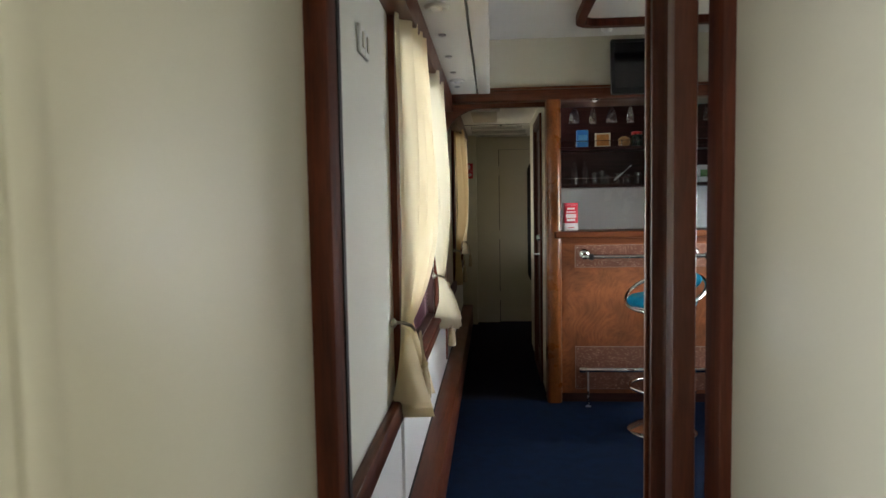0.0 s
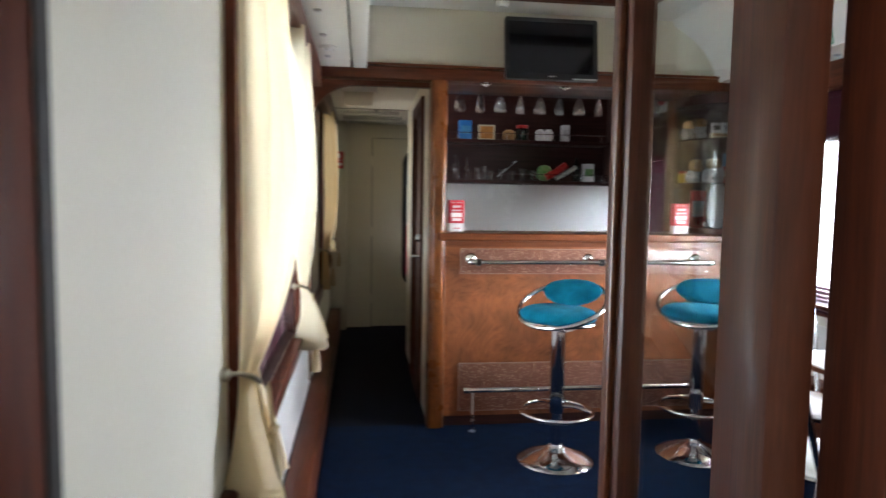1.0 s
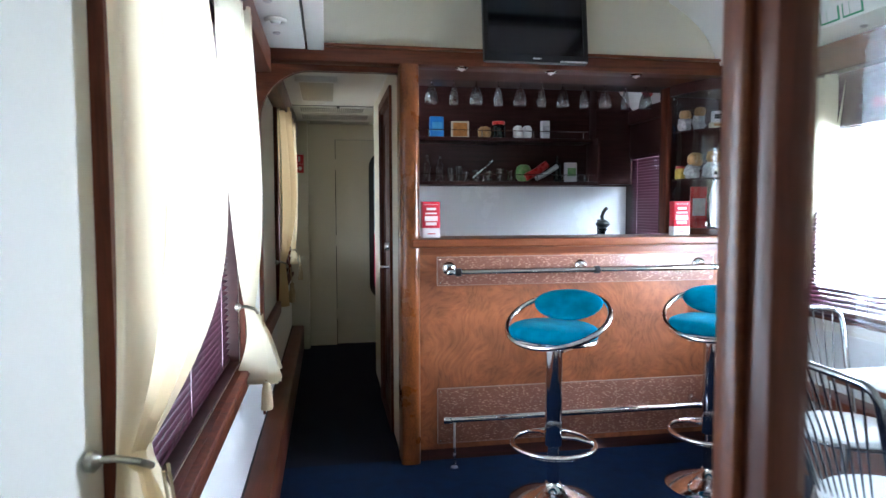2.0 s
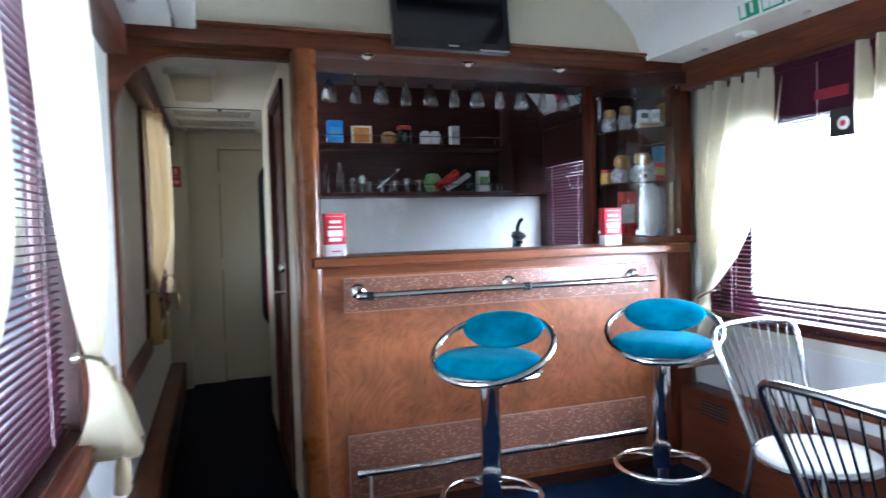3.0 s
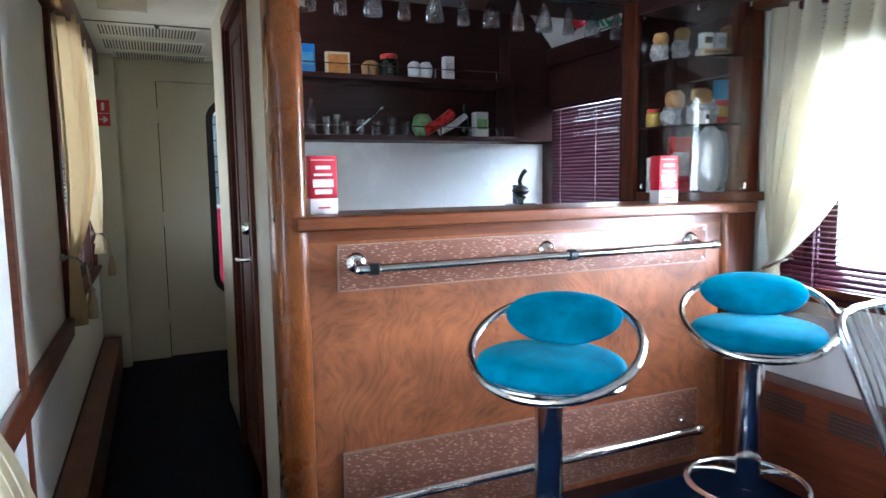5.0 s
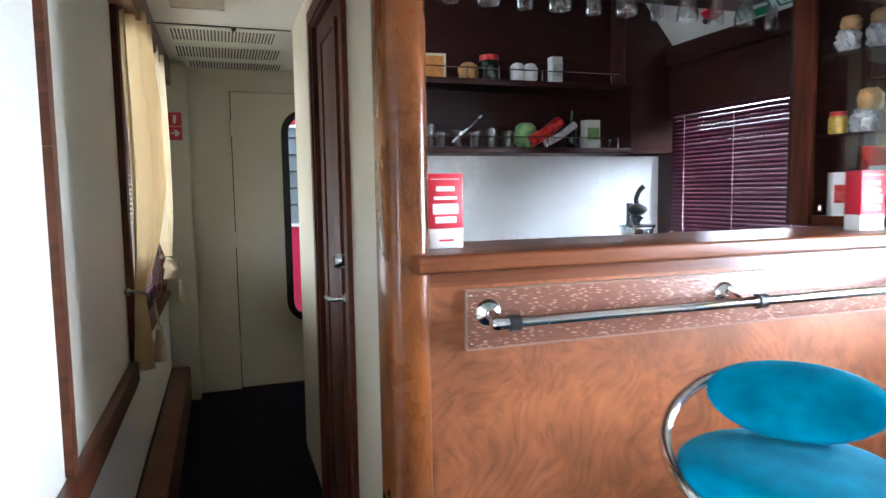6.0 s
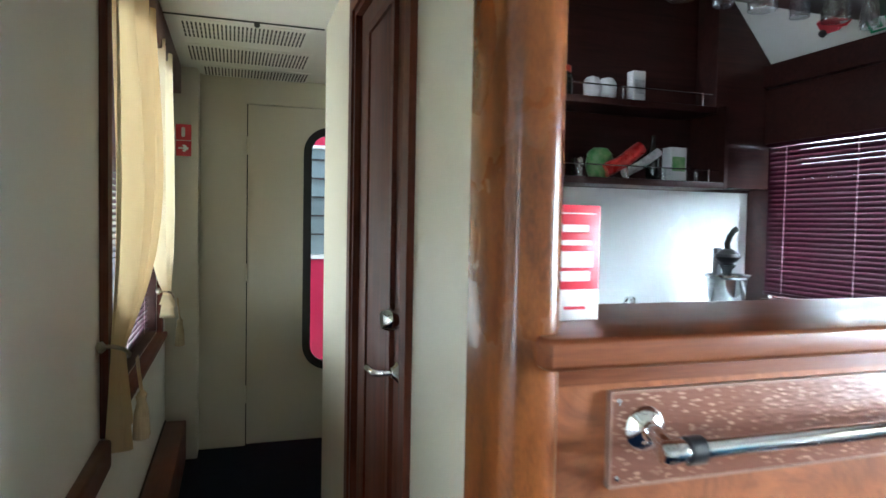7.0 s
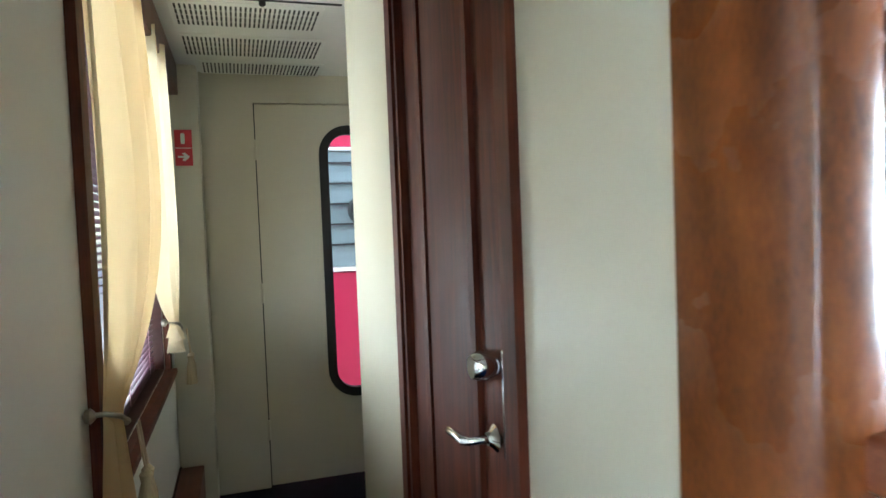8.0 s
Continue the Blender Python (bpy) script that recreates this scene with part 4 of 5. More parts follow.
rack = thing("glass_rack", (0, 4.82, 2.095), "dark steel rod rack for hanging glasses", "glass rack")
for dy in (-0.025, 0.025):
    part("rod", tube(bmesh.new(), [(0.7, dy, 0), (2.44, dy, 0)], 0.003, 8), BLACK, rack)
for x in (0.72, 1.55, 2.42):
    part("hanger", tube(tube(bmesh.new(), [(x, -0.025, 0), (x, -0.025, 0.024)], 0.004, 8), [(x, 0.025, 0), (x, 0.025, 0.024)], 0.004, 8), DARKSTEEL, rack)


def hung_glass(tall, wide):
    """A stemmed glass hanging upside down by its foot."""
    t = 0.0015
    out = [(0.03, 0.0), (0.03, -0.003), (0.006, -0.008), (0.0035, -0.012), (0.0035, -0.035), (0.008, -0.042), (wide * 0.5, -0.062), (wide * 0.8, -0.095), (wide, -0.135), (wide * 0.98, -tall)]
    inn = [(wide * 0.98 - t, -tall), (wide - t, -0.135), (wide * 0.8 - t, -0.096), (wide * 0.5 - t, -0.064), (0.005, -0.046)]
    return lathe(bmesh.new(), (0, 0, 0), out + inn, 30)


wide_glass = solid("wine_glass", hung_glass(0.16, 0.041), THIN_GLASS, "clear wine glass hanging upside down from the rack", "glass", "hanging glasses")
slim_glass = solid("champagne_flute", hung_glass(0.165, 0.028), THIN_GLASS, "slim clear flute hanging upside down from the rack", "glass", "hanging glasses")
wide_glass.location, slim_glass.location = (0.837, 4.82, 2.103), (0.977, 4.82, 2.103)
for i in range(2, 12):
    copy_thing(wide_glass if i % 2 == 0 else slim_glass, pose(0.837 + 0.14 * i, 4.82, 2.103, 0, 0, 20 * i))

# recessed spots in the soffit
spot = thing("soffit_spot", (0.883, 4.136, 2.014), "small chrome spotlight in the soffit", "spotlight", "soffit spots")
part("ring", lathe(bmesh.new(), (0, 0, 0), [(0.032, 0.0), (0.034, -0.004), (0.026, -0.009), (0.02, -0.003)], 20), CHROME, spot)
part("lamp", lathe(bmesh.new(), (0, 0, 0), [(0.019, 0.0), (0.015, -0.012), (0.003, -0.02)], 16), PAPER, spot)
for x in (1.361, 1.834):
    copy_thing(spot, pose(x, 4.155, 2.014))

# ---- television ----
tv = thing("television", (1.236, BAR - 0.075, 2.196), "black flat television tilted forward over the bar", "television")
tilt = pose(0, 0, 0, -7)


def tilted(bm):
    bmesh.ops.transform(bm, matrix=tilt, verts=bm.verts)
    return bm


part("bezel", tilted(hoop(bmesh.new(), round_rect(0, 0, 0.535, 0.35, 0.012, 3), round_rect(0, 0.008, 0.49, 0.292, 0.003, 3), "y", -0.022, 0.01)), BLACK, tv)
part("screen", tilted(box(-0.246, 0.246, -0.016, 0.008, -0.14, 0.155)), SCREEN, tv)
part("back_shell", tilted(box(-0.24, 0.24, 0.01, 0.045, -0.15, 0.15, bev=0.015)), BLACK, tv)
part("badge", tilted(box(-0.022, 0.022, -0.0235, -0.021, -0.161, -0.154)), STEEL, tv, "small silver badge bar")
part("lower_trim", tilted(box(0.12, 0.262, -0.0235, -0.021, -0.173, -0.165)), STEEL, tv, "silver corner trim")
part("bracket", box(-0.06, 0.06, 0.03, 0.095, -0.06, 0.06, bev=0.004), BLACK, tv)
detector = solid("smoke_detector", lathe(bmesh.new(), (0.93, 3.95, 2.42), [(0.035, 0), (0.035, -0.012), (0.026, -0.026), (0.002, -0.028)], 20), WHITE, "white round ceiling detector", "detector")
ring = solid("ceiling_frame", hoop(bmesh.new(), round_rect(1.2, 3.3, 1.0, 0.95, 0.13, 8), round_rect(1.2, 3.3, 0.9, 0.85, 0.09, 8), "z", 2.375, 2.42), MAHOG, "rounded dark wooden frame on the ceiling", "ceiling frame")

# ---- things on the counter ----


def leaflet(at, turn, label):
    ob = thing("card_box", at, label, "card box", "red card boxes", turn)
    part("lower", box(-0.046, 0.046, -0.03, 0.03, 0, 0.05, bev=0.002), PAPER, ob)
    part("upper", box(-0.046, 0.046, -0.03, 0.03, 0.0502, 0.187, bev=0.002), RED, ob)
    for z0, z1, w in ((0.064, 0.08, 0.03), (0.086, 0.112, 0.036), (0.122, 0.13, 0.032), (0.143, 0.155, 0.026), (0.172, 0.174, 0.04)):
        part("print_bar", box(-w, w * 0.9, -0.0312, -0.029, z0, z1), PAPER, ob)
    part("print_bar", box(-0.02, 0.02, -0.0312, -0.029, 0.018, 0.023), RED, ob)
    return ob


leaflet((0.735, 4.235, 1.153), 3, "red and white card box with printed bars on the counter")
leaflet((2.12, 4.18, 1.153), -4, "red and white card box beside the glass cabinet")

# ---- glazed corner cabinet on the counter ----
cab = thing("corner_cabinet", (2.505, 4.47, 1.154), "curved glass corner cabinet with wooden posts, full of packets", "display cabinet")


def quarter(r, a0=184, a1=266, n=14):
    return [(0.78 * r * math.cos(radians(a0 + (a1 - a0) * i / n)), r * math.sin(radians(a0 + (a1 - a0) * i / n))) for i in range(n + 1)]


def board(r, z0, z1):
    return prism(bmesh.new(), quarter(r) + [(0.06, -r), (0.15, -r + 0.02), (0.15, 0.0)], "z", z0, z1)


part("base", board(0.39, 0.0, 0.035), MAHOG_X, cab)
part("head", board(0.4, 0.8, 0.86), DARKWOOD, cab)
part("post", box(-0.318, -0.288, -0.02, 0.06, 0.0, 0.86, bev=0.005), MAHOG, cab)
part("back_panel", box(-0.314, 0.11, 0.06, 0.075, 0.0, 0.86), DARKWOOD, cab)
for z in (0.31, 0.585):
    p = part("shelf", board(0.365, z, z + 0.008), CASE_GLASS, cab, "clear glass shelf")
    p.visible_shadow = False
    part("shelf_edge", hoop(bmesh.new(), quarter(0.367) + quarter(0.3655)[::-1], quarter(0.3652) + quarter(0.3651)[::-1], "z", z - 0.001, z + 0.009), DARKWOOD, p)
gl = hoop(bmesh.new(), quarter(0.378) + quarter(0.3785)[::-1], quarter(0.3745) + quarter(0.374)[::-1], "z", 0.045, 0.8)
g = part("curved_glass", gl, CASE_GLASS, cab, "curved clear glass front")
g.visible_shadow = False
for a in (188, 225, 262):
    for z in (0.05, 0.775):
        x, y = 0.3 * math.cos(radians(a)), 0.384 * math.sin(radians(a))
        part("glass_clip", lathe(bmesh.new(), (x, y, z), [(0.006, 0.0), (0.007, 0.01), (0.005, 0.024)], 10), CHROME, cab)


def carton(name, at, w, d, h, material, label, turn=0.0, band=None, category="box", low=0.3, high=0.72):
    ob = thing(name, at, label, category, "", turn)
    part("body", box(-w / 2, w / 2, -d / 2, d / 2, 0, h, bev=min(0.003, w / 10)), material, ob)
    if band:
        part("label_panel", box(-w * 0.4, w * 0.4, -d / 2 - 0.0012, -d / 2 + 0.001, h * low, h * high), band, ob)
    return ob


def pouch(name, at, w, d, h, material, label, turn=0.0, seed=1):
    rnd = random.Random(seed)
    bm = blob(bmesh.new(), (0, 0, h / 2), w / 2, d / 2, h / 2, 14, 2.8)
    for v in bm.verts:
        v.co += Vector((rnd.uniform(-1, 1), rnd.uniform(-1, 1), rnd.uniform(-1, 1))) * (0.009 if material == FOIL else 0.004)
    for v in bm.verts:
        v.co.z = max(v.co.z, 0.0)
    ob = solid(name, bm, material, label, "packet")
    ob.matrix_world = pose(*at, 0, 0, turn)
    return ob


S1, S2, S3 = 1.189, 1.472, 1.747
pouch("foil_packet", (2.267, 4.31, S2), 0.086, 0.07, 0.075, FOIL, "crumpled grey foil packet in the cabinet", 10, 21)
pouch("foil_packet", (2.341, 4.23, S2), 0.095, 0.07, 0.085, FOIL, "crumpled grey foil packet in the cabinet", -20, 22)
pouch("foil_packet", (2.398, 4.22, S2), 0.060, 0.06, 0.1, FOIL, "crumpled grey foil packet in the cabinet", 30, 23)
pouch("bun", (2.280, 4.3, S2 + 0.07), 0.086, 0.075, 0.075, BUN, "round brown bun lying on foil packets", 10, 1)
pouch("bun", (2.357, 4.23, S2 + 0.085), 0.086, 0.07, 0.065, BUN, "golden bun lying on foil packets", -15, 2)
carton("snack_box", (2.443, 4.2, S2 + 0.002), 0.073, 0.03, 0.1, REDPACK, "red and yellow snack box in the cabinet", -8, YELLOWPACK)
carton("snack_box", (2.443, 4.2, S2 + 0.1025), 0.073, 0.03, 0.08, SKYBLUE, "blue snack box on a red one", -8)
carton("tea_box", (2.316, 4.165, S2), 0.022, 0.02, 0.05, PAPER, "small black and white sachet box", 0, BLACK)
pouch("snack_bag", (2.243, 4.36, S3), 0.077, 0.07, 0.07, FOIL, "crumpled foil snack bag", 20, 3)
pouch("snack_bag", (2.292, 4.29, S3), 0.069, 0.06, 0.08, FOIL, "crumpled foil snack bag", 0, 4)
pouch("bun", (2.243, 4.35, S3 + 0.065), 0.065, 0.06, 0.05, BUN, "small brown bun on a foil bag", 20, 24)
pouch("bun", (2.292, 4.28, S3 + 0.075), 0.065, 0.06, 0.05, BUN, "small golden bun on a foil bag", 0, 25)
carton("tea_box", (2.370, 4.19, S3), 0.129, 0.05, 0.03, CREAMBOX, "long flat cream box in the cabinet", -12, BROWNFOOD)
carton("tea_box", (2.341, 4.2, S3 + 0.0305), 0.045, 0.04, 0.062, PAPER, "black and white tea box on the cream box", -10, BLACK)
carton("tea_box", (2.398, 4.185, S3 + 0.0305), 0.045, 0.04, 0.062, PAPER, "white and grey tea box on the cream box", -10, FOIL)
pouch("snack_bag", (2.464, 4.2, S3), 0.060, 0.06, 0.075, BROWNFOOD, "crumpled brown snack bag in the cabinet", 40, 5)
pouch("snack_bag", (2.460, 4.2, S3 + 0.07), 0.056, 0.055, 0.06, BROWNFOOD, "brown snack bag lying on another", 10, 26)
pouch("white_packet", (2.374, 4.19, S1), 0.118, 0.085, 0.272, WHITEBAG, "tall white packet behind the glass", -10, 6)
pouch("foil_packet", (2.443, 4.2, S1), 0.065, 0.06, 0.25, FOIL, "tall shiny foil packet behind the glass", 10, 7)
carton("red_carton", (2.292, 4.28, S1), 0.086, 0.04, 0.235, REDPACK, "tall red carton behind the glass", -20, FOIL)
carton("white_carton", (2.234, 4.37, S1), 0.052, 0.05, 0.15, PAPER, "white carton with a red band", -30, REDPACK)


def jar(at, r, h, body, lid, label):
    ob = thing("storage_jar", at, label, "jar")
    part("body", lathe(bmesh.new(), (0, 0, 0), [(r * 0.9, 0.0), (r, 0.008), (r, h * 0.7), (r * 0.8, h * 0.8)], 18), body, ob)
    part("lid", lathe(bmesh.new(), (0, 0, h * 0.8), [(r * 0.86, 0.0), (r * 0.88, h * 0.18), (r * 0.8, h * 0.2), (0.002, h * 0.2)], 18), lid, ob)
    return ob


jar((2.235, 4.38, S2), 0.03, 0.075, YELLOWPACK, REDPACK, "small jar with a red lid in the cabinet")


def tumbler(at, r, h, label="clear drinking glass on the shelf"):
    t = 0.0018
    bm = lathe(bmesh.new(), (0, 0, 0), [(r * 0.8, 0.0), (r, h), (r - t, h), (r * 0.8 - t, 0.008), (0.001, 0.008)], 16)
    ob = solid("drinking_glass", bm, TUMBLER_GLASS, label, "glass", "shelf glasses")
    ob.location = at
    return ob


def bottle(at, r, h, material, label, lean=0.0, turn=0.0):
    bm = lathe(bmesh.new(), (0, 0, 0), [(r * 0.9, 0), (r, 0.006), (r, h * 0.6), (r * 0.4, h * 0.78), (r * 0.34, h * 0.95), (r * 0.42, h * 0.96), (r * 0.4, h), (0.001, h)], 16)
    ob = solid("bottle", bm, material, label, "bottle")
    ob.matrix_world = pose(*at, 0, lean, turn)
    return ob


SA, SB, YS = 1.834, 1.507, 5.72
carton("blue_carton", (1.02, YS, SA), 0.1, 0.05, 0.155, BLUEBOX, "blue carton on the upper shelf", 4, SKYBLUE)
carton("framed_card", (1.2, YS, SA), 0.135, 0.03, 0.125, CREAMBOX, "orange card in a pale frame on the shelf", -3, ORANGE, low=0.1, high=0.9)
pouch("rusk_packet", (1.39, YS, SA), 0.1, 0.08, 0.09, BROWNFOOD, "small packet of brown rusks", 0, 8)
jar((1.5, YS, SA), 0.055, 0.13, DARKBOTTLE, REDPACK, "dark jar with a red lid on the upper shelf")
pouch("sugar_bag", (1.655, YS, SA), 0.075, 0.08, 0.1, PAPER, "tied cream-coloured bag on the upper shelf", 0, 9)
pouch("sugar_bag", (1.725, YS, SA), 0.075, 0.08, 0.1, PAPER, "tied cream-coloured bag on the upper shelf", 0, 10)
carton("white_carton", (1.87, YS, SA), 0.062, 0.05, 0.14, PAPER, "white and grey carton on the upper shelf", 0, FOIL)
for i, (x, r, h) in enumerate(((1.13, 0.032, 0.1), (1.24, 0.04, 0.075), (1.33, 0.036, 0.09), (1.42, 0.04, 0.08), (1.51, 0.036, 0.1), (1.6, 0.04, 0.085), (1.2, 0.03, 0.12), (2.02, 0.018, 0.055), (2.08, 0.018, 0.055), (2.14, 0.018, 0.05), (2.2, 0.018, 0.05))):
    tumbler((x, YS + (0.05 if i == 6 else 0.0), SB), r, h)
for x in (0.95, 1.045):
    bottle((x, YS, SB), 0.036, 0.2, TUMBLER_GLASS, "clear glass carafe on the lower shelf")
ladle = solid("serving_spoon", tube(bmesh.new(), [(1.3, 5.72, SB + 0.03), (1.38, 5.7, SB + 0.1), (1.45, 5.7, SB + 0.16)], 0.005, 8), STEEL, "steel serving spoon leaning on glasses", "spoon")
pouch("green_packet", (1.7, YS, SB), 0.12, 0.09, 0.13, GREENPACK, "green packet on the lower shelf", 0, 11)
bm = tube(bmesh.new(), [(1.7, 5.675, SB + 0.03), (1.78, 5.67, SB + 0.07), (1.87, 5.67, SB + 0.135)], 0.03, 12)
solid("red_packet", bm, REDPACK, "long red packet lying aslant on the lower shelf", "packet")
bm = tube(bmesh.new(), [(1.78, 5.66, SB + 0.02), (1.86, 5.655, SB + 0.06), (1.95, 5.655, SB + 0.12)], 0.018, 12)
solid("foil_roll", bm, FOIL, "shiny foil roll lying aslant on the lower shelf", "packet")
bottle((1.98, YS + 0.02, SB), 0.028, 0.2, DARKBOTTLE, "dark bottle on the lower shelf")
carton("juice_carton", (2.08, YS, SB), 0.085, 0.06, 0.15, PAPER, "green and white juice carton on the lower shelf", 0, GREENPACK)

# ---- sink and juicer on the worktop ----
juicer = thing("citrus_press", (2.32, 5.64, 0.915), "chrome citrus press with a black lever", "citrus press")
part("base", lathe(bmesh.new(), (0, 0, 0), [(0.072, 0.0), (0.075, 0.01), (0.068, 0.018), (0.07, 0.026), (0.088, 0.165), (0.098, 0.174), (0.098, 0.184), (0.087, 0.18), (0.062, 0.04), (0.002, 0.036)], 28), GREYCHROME, juicer)
part("column", box(-0.016, 0.016, 0.05, 0.078, 0.03, 0.3, bev=0.006), DARKSTEEL, juicer)
part("neck", lathe(bmesh.new(), (0, 0, 0.165), [(0.012, -0.125), (0.014, 0.0), (0.022, 0.04), (0.04, 0.062), (0.02, 0.068)], 18), CHROME, juicer)
part("press_cone", lathe(bmesh.new(), (0, 0, 0.252), [(0.014, -0.026), (0.042, -0.008), (0.056, 0.01), (0.053, 0.022), (0.032, 0.038), (0.012, 0.048)], 20), BLACK, juicer, "black press cone")
part("lever", tube(bmesh.new(), [(0, 0.0, 0.29), (-0.01, -0.005, 0.322), (-0.002, -0.01, 0.352), (0.008, -0.02, 0.376), (0.022, -0.03, 0.39)], 0.0135, 10), BLACK, juicer, "black lever")
tap = thing("sink_tap", (1.9, 5.74, 0.915), "small curved chrome sink tap", "tap")
part("spout", tube(bmesh.new(), [(0, 0, 0), (0, 0, 0.05), (-0.02, -0.02, 0.075), (-0.07, -0.06, 0.08), (-0.1, -0.085, 0.06)], 0.008, 10), CHROME, tap)
part("knob", lathe(bmesh.new(), (0, 0, 0.05), [(0.013, 0.0), (0.014, 0.02), (0.006, 0.028)], 12), CHROME, tap)

# emergency handle and exit signs on the sloping panel


def on_slope(y, s, up=0.004):
    """A place on the sloping panel: along the train, and up the slope from its foot."""
    d = Vector((-0.325, 0, 0.38)).normalized()
    n = Vector((-0.38, 0, -0.325)).normalized()
    return Vector((2.6, y, 2.06)) + d * s + n * up


def slope_pose(y, s, up=0.0):
    d, n = Vector((-0.325, 0, 0.38)).normalized(), Vector((-0.38, 0, -0.325)).normalized()
    a = Vector((0, -1, 0))
    return Matrix.Translation(on_slope(y, s, up)) @ Matrix((a, d, n)).transposed().to_4x4()


brake = new("emergency_handle")
brake.matrix_world = slope_pose(5.33, 0.115)
tagged(brake, "red emergency brake handle on the sloping panel", "brake handle")
part("box", box(-0.05, 0.03, -0.03, 0.03, 0.0, 0.025, bev=0.004), RED, brake)
part("lever", tube(bmesh.new(), [(0.03, 0.01, 0.02), (0.07, 0.012, 0.028), (0.1, 0.0, 0.028), (0.07, -0.012, 0.028), (0.03, -0.012, 0.02)], 0.006, 8), RED, brake)
part("grip", lathe(bmesh.new(), (-0.04, -0.02, 0.0), [(0.016, 0.0), (0.016, 0.035), (0.01, 0.04)], 14), BLACK, brake)
for y, s in ((5.107, 0.07), (4.875, 0.08)):
    e = new("exit_sign")
    e.matrix_world = slope_pose(y, s, 0.003)
    tagged(e, "green and white emergency exit sticker", "safety sign", "exit signs")
    part("plate", box(-0.1, 0.1, -0.045, 0.045, 0.0, 0.002), GREEN, e)
    part("picture", box(-0.085, -0.02, -0.035, 0.035, 0.002, 0.003), PAPER, e)
    part("door_mark", box(-0.065, -0.04, -0.028, 0.02, 0.003, 0.004), GREEN, e)
    part("print_bar", box(0.0, 0.085, -0.008, 0.008, 0.002, 0.003), PAPER, e)


def on_duct(y0, y1, s0, s1, up):
    """A thin sheet on the lower slope of the east duct, s metres up from its edge."""
    d, n = Vector((-0.18, 0, 0.98)).normalized(), Vector((-0.98, 0, -0.18)).normalized()
    foot = Vector((2.293, 0, 2.07))
    skin = [foot + d * s0 + n * up, foot + d * s1 + n * up, foot + d * s1 + n * (up - 0.0015), foot + d * s0 + n * (up - 0.0015)]
    return prism(bmesh.new(), [(p.x, p.z) for p in skin], "y", y0, y1)


for y, wide in ((3.49, 0.1), (3.375, 0.105), (3.255, 0.105)):
    e = thing("exit_sign", (0, y, 0), "green and white emergency exit sticker on the duct", "safety sign", "exit signs")
    part("plate", on_duct(-wide, 0.0, 0.006, 0.074, 0.003), GREEN, e)
    part("picture", on_duct(-0.036, -0.008, 0.014, 0.066, 0.0045), PAPER, e)
    if y < 3.4:
        part("picture", on_duct(-wide + 0.01, -0.04, 0.014, 0.066, 0.0045), PAPER, e)
    else:
        part("picture", on_duct(-0.075, -0.06, 0.02, 0.06, 0.0045), PAPER, e)

tag = thing("round_sticker", (2.575, 3.26, 1.635), "black hanging tag with a white and red ring", "sticker")
part("plate", box(-0.002, 0.002, -0.06, 0.06, -0.05, 0.06), BLACK, tag)
part("ring", lathe(bmesh.new(), (-0.002, 0, 0), [(0.026, 0.0), (0.026, -0.002), (0.001, -0.002)], 20, "x"), PAPER, tag)
part("dot", lathe(bmesh.new(), (-0.004, 0, 0), [(0.012, 0.0), (0.012, -0.002), (0.001, -0.002)], 16, "x"), RED, tag)
part("red_bar", box(-0.002, 0.002, -0.02, 0.13, 0.11, 0.15), DULLRED, tag, "dull red strip")
part("backing", box(0.003, 0.006, -0.13, 0.36, 0.055, 0.29), SLAT, tag, "dark maroon blind cassette")

switch = thing("light_switch", (LW + 0.001, 1.47, 1.76), "pair of cream light switches on the wall", "switch")
for y in (-0.03, 0.03):
    part("plate", box(0, 0.01, y - 0.026, y + 0.026, -0.036, 0.036, bev=0.003), CEIL, switch)
    part("rocker", box(0.01, 0.014, y - 0.012, y + 0.012, -0.02, 0.02, bev=0.003), CREAM, switch)

# ---- bar stools ----


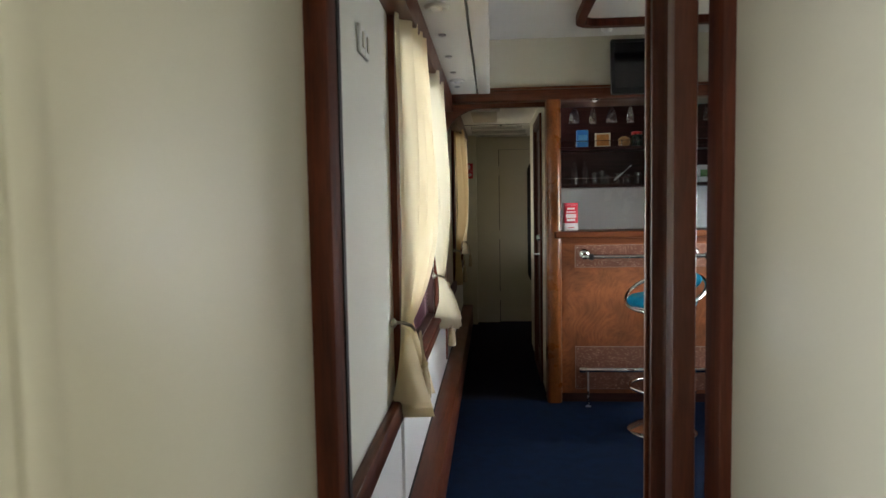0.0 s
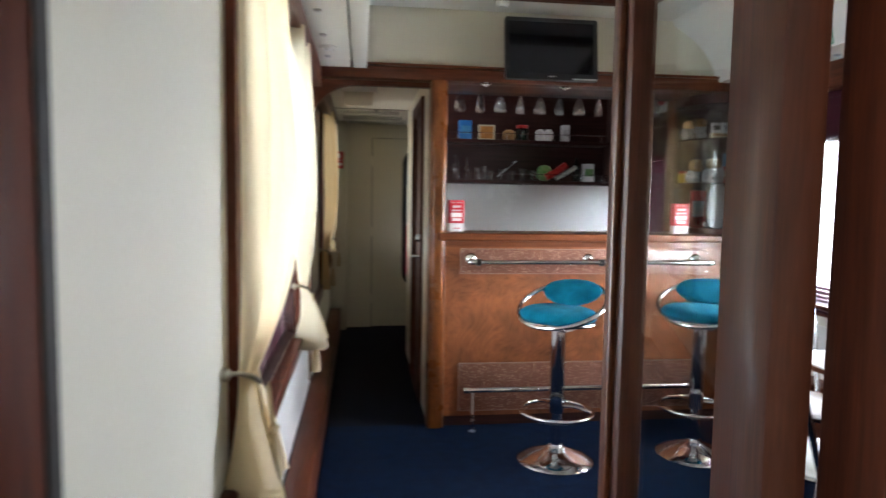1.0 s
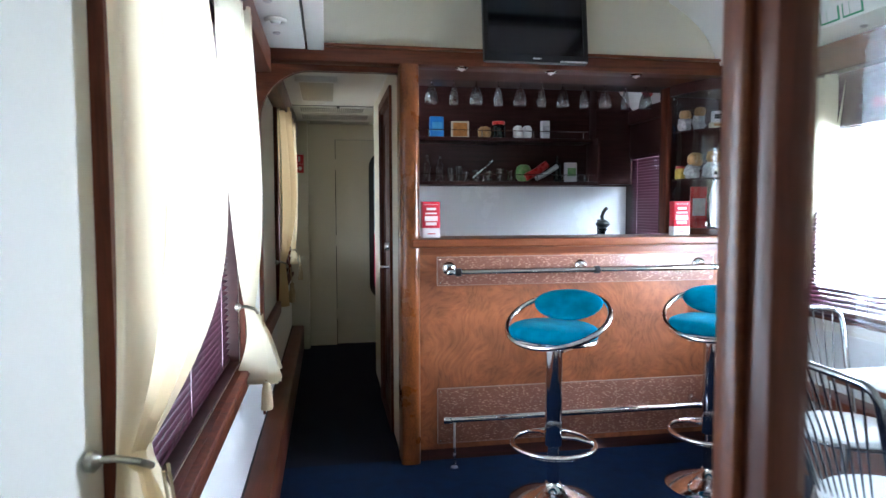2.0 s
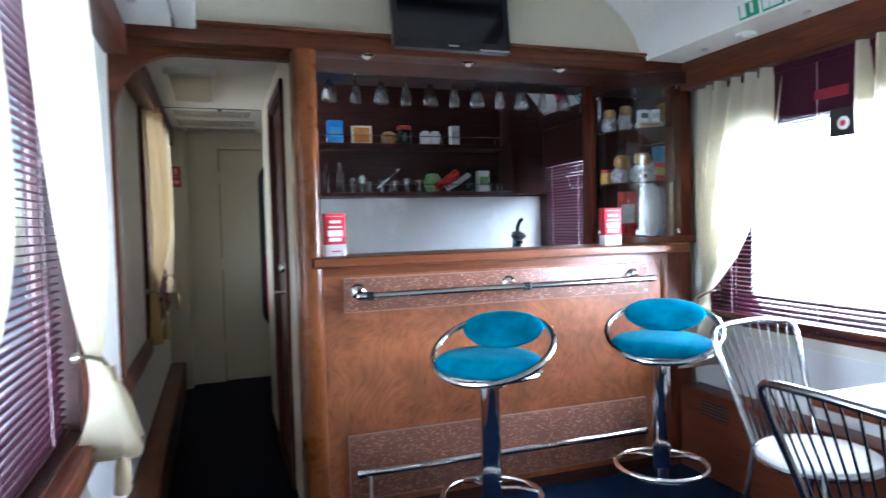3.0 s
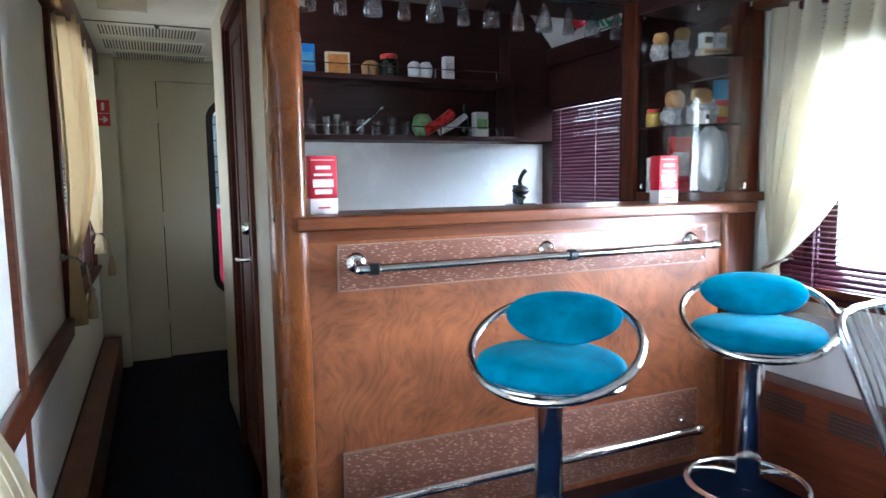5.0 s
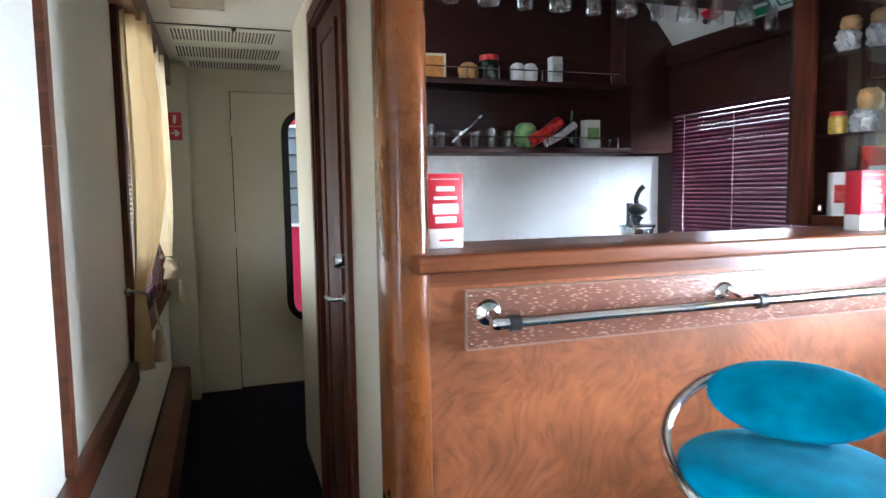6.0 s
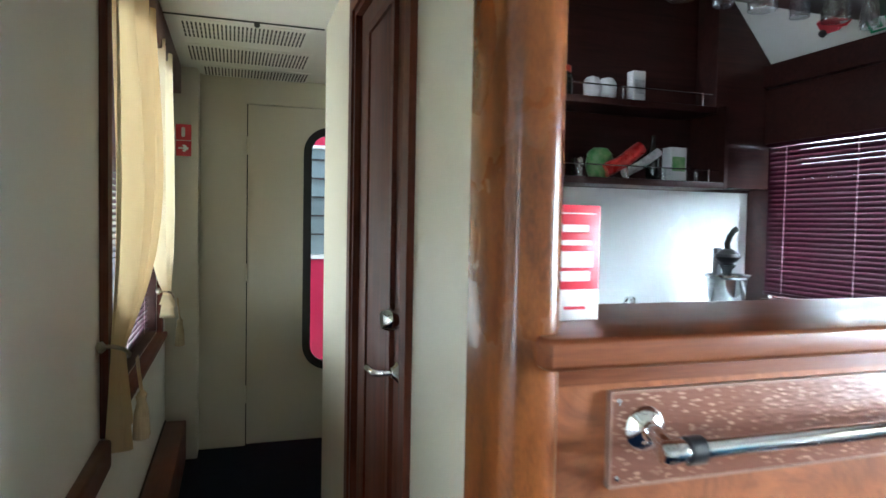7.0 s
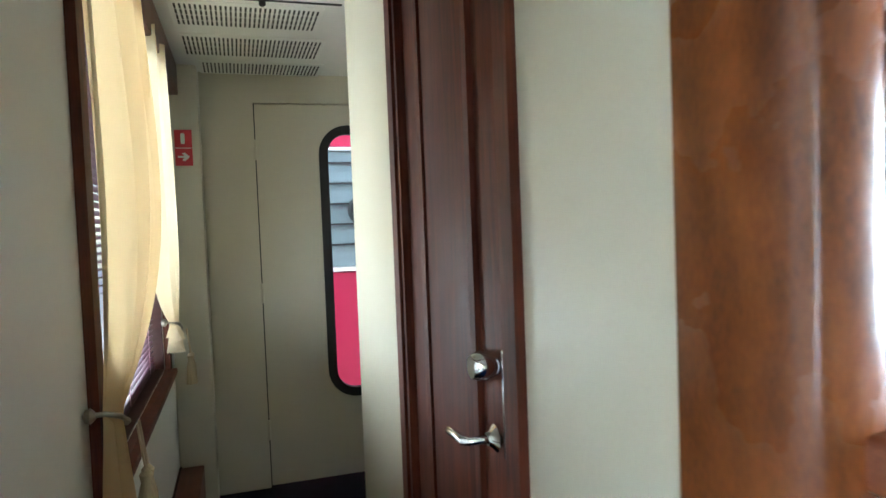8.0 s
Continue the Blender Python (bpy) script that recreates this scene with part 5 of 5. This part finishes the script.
def stool(at, turn):
    ob = thing("bar_stool", at, "chrome bar stool with teal velour seat and oval backrest", "bar stool", "stools at the bar", turn)
    part("base", lathe(bmesh.new(), (0, 0, 0), [(0.195, 0.0), (0.197, 0.006), (0.19, 0.014), (0.14, 0.035), (0.08, 0.058), (0.04, 0.075), (0.034, 0.085)], 40), CHROME, ob)
    part("lower_column", lathe(bmesh.new(), (0, 0, 0), [(0.027, 0.07), (0.027, 0.45)], 24), CHROME, ob)
    part("upper_column", lathe(bmesh.new(), (0, 0, 0), [(0.036, 0.255), (0.038, 0.26), (0.038, 0.69), (0.03, 0.7)], 24), CHROME, ob)
    foot = part("foot_ring", tube(bmesh.new(), arc((0, 0), 0.183, 0, 354, 59, "xy", 0.262), 0.011, 10, True), CHROME, ob)
    for a in (35, 155):
        c, s = math.cos(radians(a)), math.sin(radians(a))
        b = tube(bmesh.new(), [(0.03 * c, 0.03 * s, 0.29), (0.1 * c, 0.1 * s, 0.285), (0.178 * c, 0.178 * s, 0.262)], 0.009, 8)
        part("spoke", b, CHROME, foot)
    part("mount", box(-0.09, 0.09, -0.09, 0.09, 0.695, 0.73, bev=0.006), STEEL, ob)
    seat = part("seat", blob(bmesh.new(), (0.008, -0.022, 0.77), 0.198, 0.183, 0.046, 14, 2.5), TEAL, ob, "teal velour seat cushion")
    part("seat_rim", tube(bmesh.new(), [(0.008 + 0.19 * math.cos(a), -0.022 + 0.175 * math.sin(a), 0.738) for a in [6.2832 * i / 48 for i in range(48)]], 0.008, 8, True), CHROME, seat)
    # tilted hoop that carries the backrest: low in front, high behind
    lean = pose(0.01, 0.012, 0.818, 24)
    part("hoop", tube(bmesh.new(), [lean @ Vector((0.227 * math.cos(a), 0.227 * math.sin(a), 0)) for a in [6.2832 * i / 64 for i in range(64)]], 0.0125, 12, True), CHROME, ob)
    # backrest: an oval pad that lies in the rear half of the hoop
    bm = blob(bmesh.new(), (0, 0, 0), 0.166, 0.098, 0.022, 14, 2.4)
    for v in bm.verts:
        v.co.z += 0.35 * v.co.x * v.co.x
    bmesh.ops.transform(bm, matrix=lean @ pose(0, 0.115, 0.006, 12), verts=bm.verts)
    part("backrest", bm, TEAL, ob, "oval teal velour back pad")
    return ob


one = stool((1.18, 3.575, 0), -48)
copy_thing(one, pose(1.95, 3.585, 0, 0, 0, -42))

# ---- dining table and chairs ----


def chair(at, turn):
    """A tube chair: the sitter faces local -y, the back stands at +y."""
    ob = thing("bistro_chair", at, "chrome tube chair with fanned wire back and white seat", "chair", "chairs at the table", turn)
    seat = blob(bmesh.new(), (0, 0, 0.438), 0.2, 0.2, 0.026, 12, 3.0)
    part("seat", seat, SEATWHITE, ob, "round white vinyl seat")
    part("seat_ring", tube(bmesh.new(), arc((0, 0), 0.198, 0, 352.5, 47, "xy", 0.424), 0.009, 8, True), DULL_CHROME, ob)
    for s in (-1, 1):
        part("front_leg", tube(bmesh.new(), [(s * 0.14, -0.14, 0.44), (s * 0.165, -0.175, 0.2), (s * 0.18, -0.19, 0.0)], 0.011, 10), DULL_CHROME, ob)
        part("rear_leg", tube(bmesh.new(), [(s * 0.15, 0.13, 0.46), (s * 0.16, 0.17, 0.22), (s * 0.17, 0.21, 0.0)], 0.011, 10), DULL_CHROME, ob)
    pts = [(-0.15, 0.13, 0.44), (-0.172, 0.19, 0.6), (-0.195, 0.245, 0.745), (-0.203, 0.268, 0.81)]
    pts += [(-0.197, 0.281, 0.842), (-0.175, 0.29, 0.858), (-0.1, 0.305, 0.866), (0, 0.312, 0.87)]
    pts = pts + [(-x, y, z) for x, y, z in pts[-2::-1]]
    back = part("back_frame", tube(bmesh.new(), pts, 0.0115, 10), DULL_CHROME, ob)
    for i in range(9):
        f = -1 + 2 * i / 8
        top_z = 0.866 - 0.008 * abs(f)
        part("wire", tube(bmesh.new(), [(f * 0.1, 0.165, 0.45), (f * 0.13, 0.225, 0.66), (f * 0.17, 0.307 - 0.018 * f * f, top_z)], 0.0036, 6), DULL_CHROME, back)
    return ob


one = chair((2.2, 3.06, 0), 0)
copy_thing(one, pose(1.825, 2.465, 0, 0, 0, 90))
table = thing("dining_table", (2.22, 2.35, 0), "white-topped dining table fixed under the window", "table")
part("tabletop", box(-0.34, 0.35, -0.45, 0.46, 0.715, 0.74, bev=0.006), MAHOG_X, table)
part("column", lathe(bmesh.new(), (0.02, 0, 0), [(0.15, 0.0), (0.15, 0.012), (0.035, 0.03), (0.03, 0.06), (0.03, 0.715)], 20), CHROME, table)
cloth_top = solid("tablecloth", box(-0.355, 0.352, -0.46, 0.472, 0.741, 0.748, bev=0.003), LINEN, "plain white tablecloth lying on the table", "tablecloth")
cloth_top.location = (2.22, 2.35, 0)
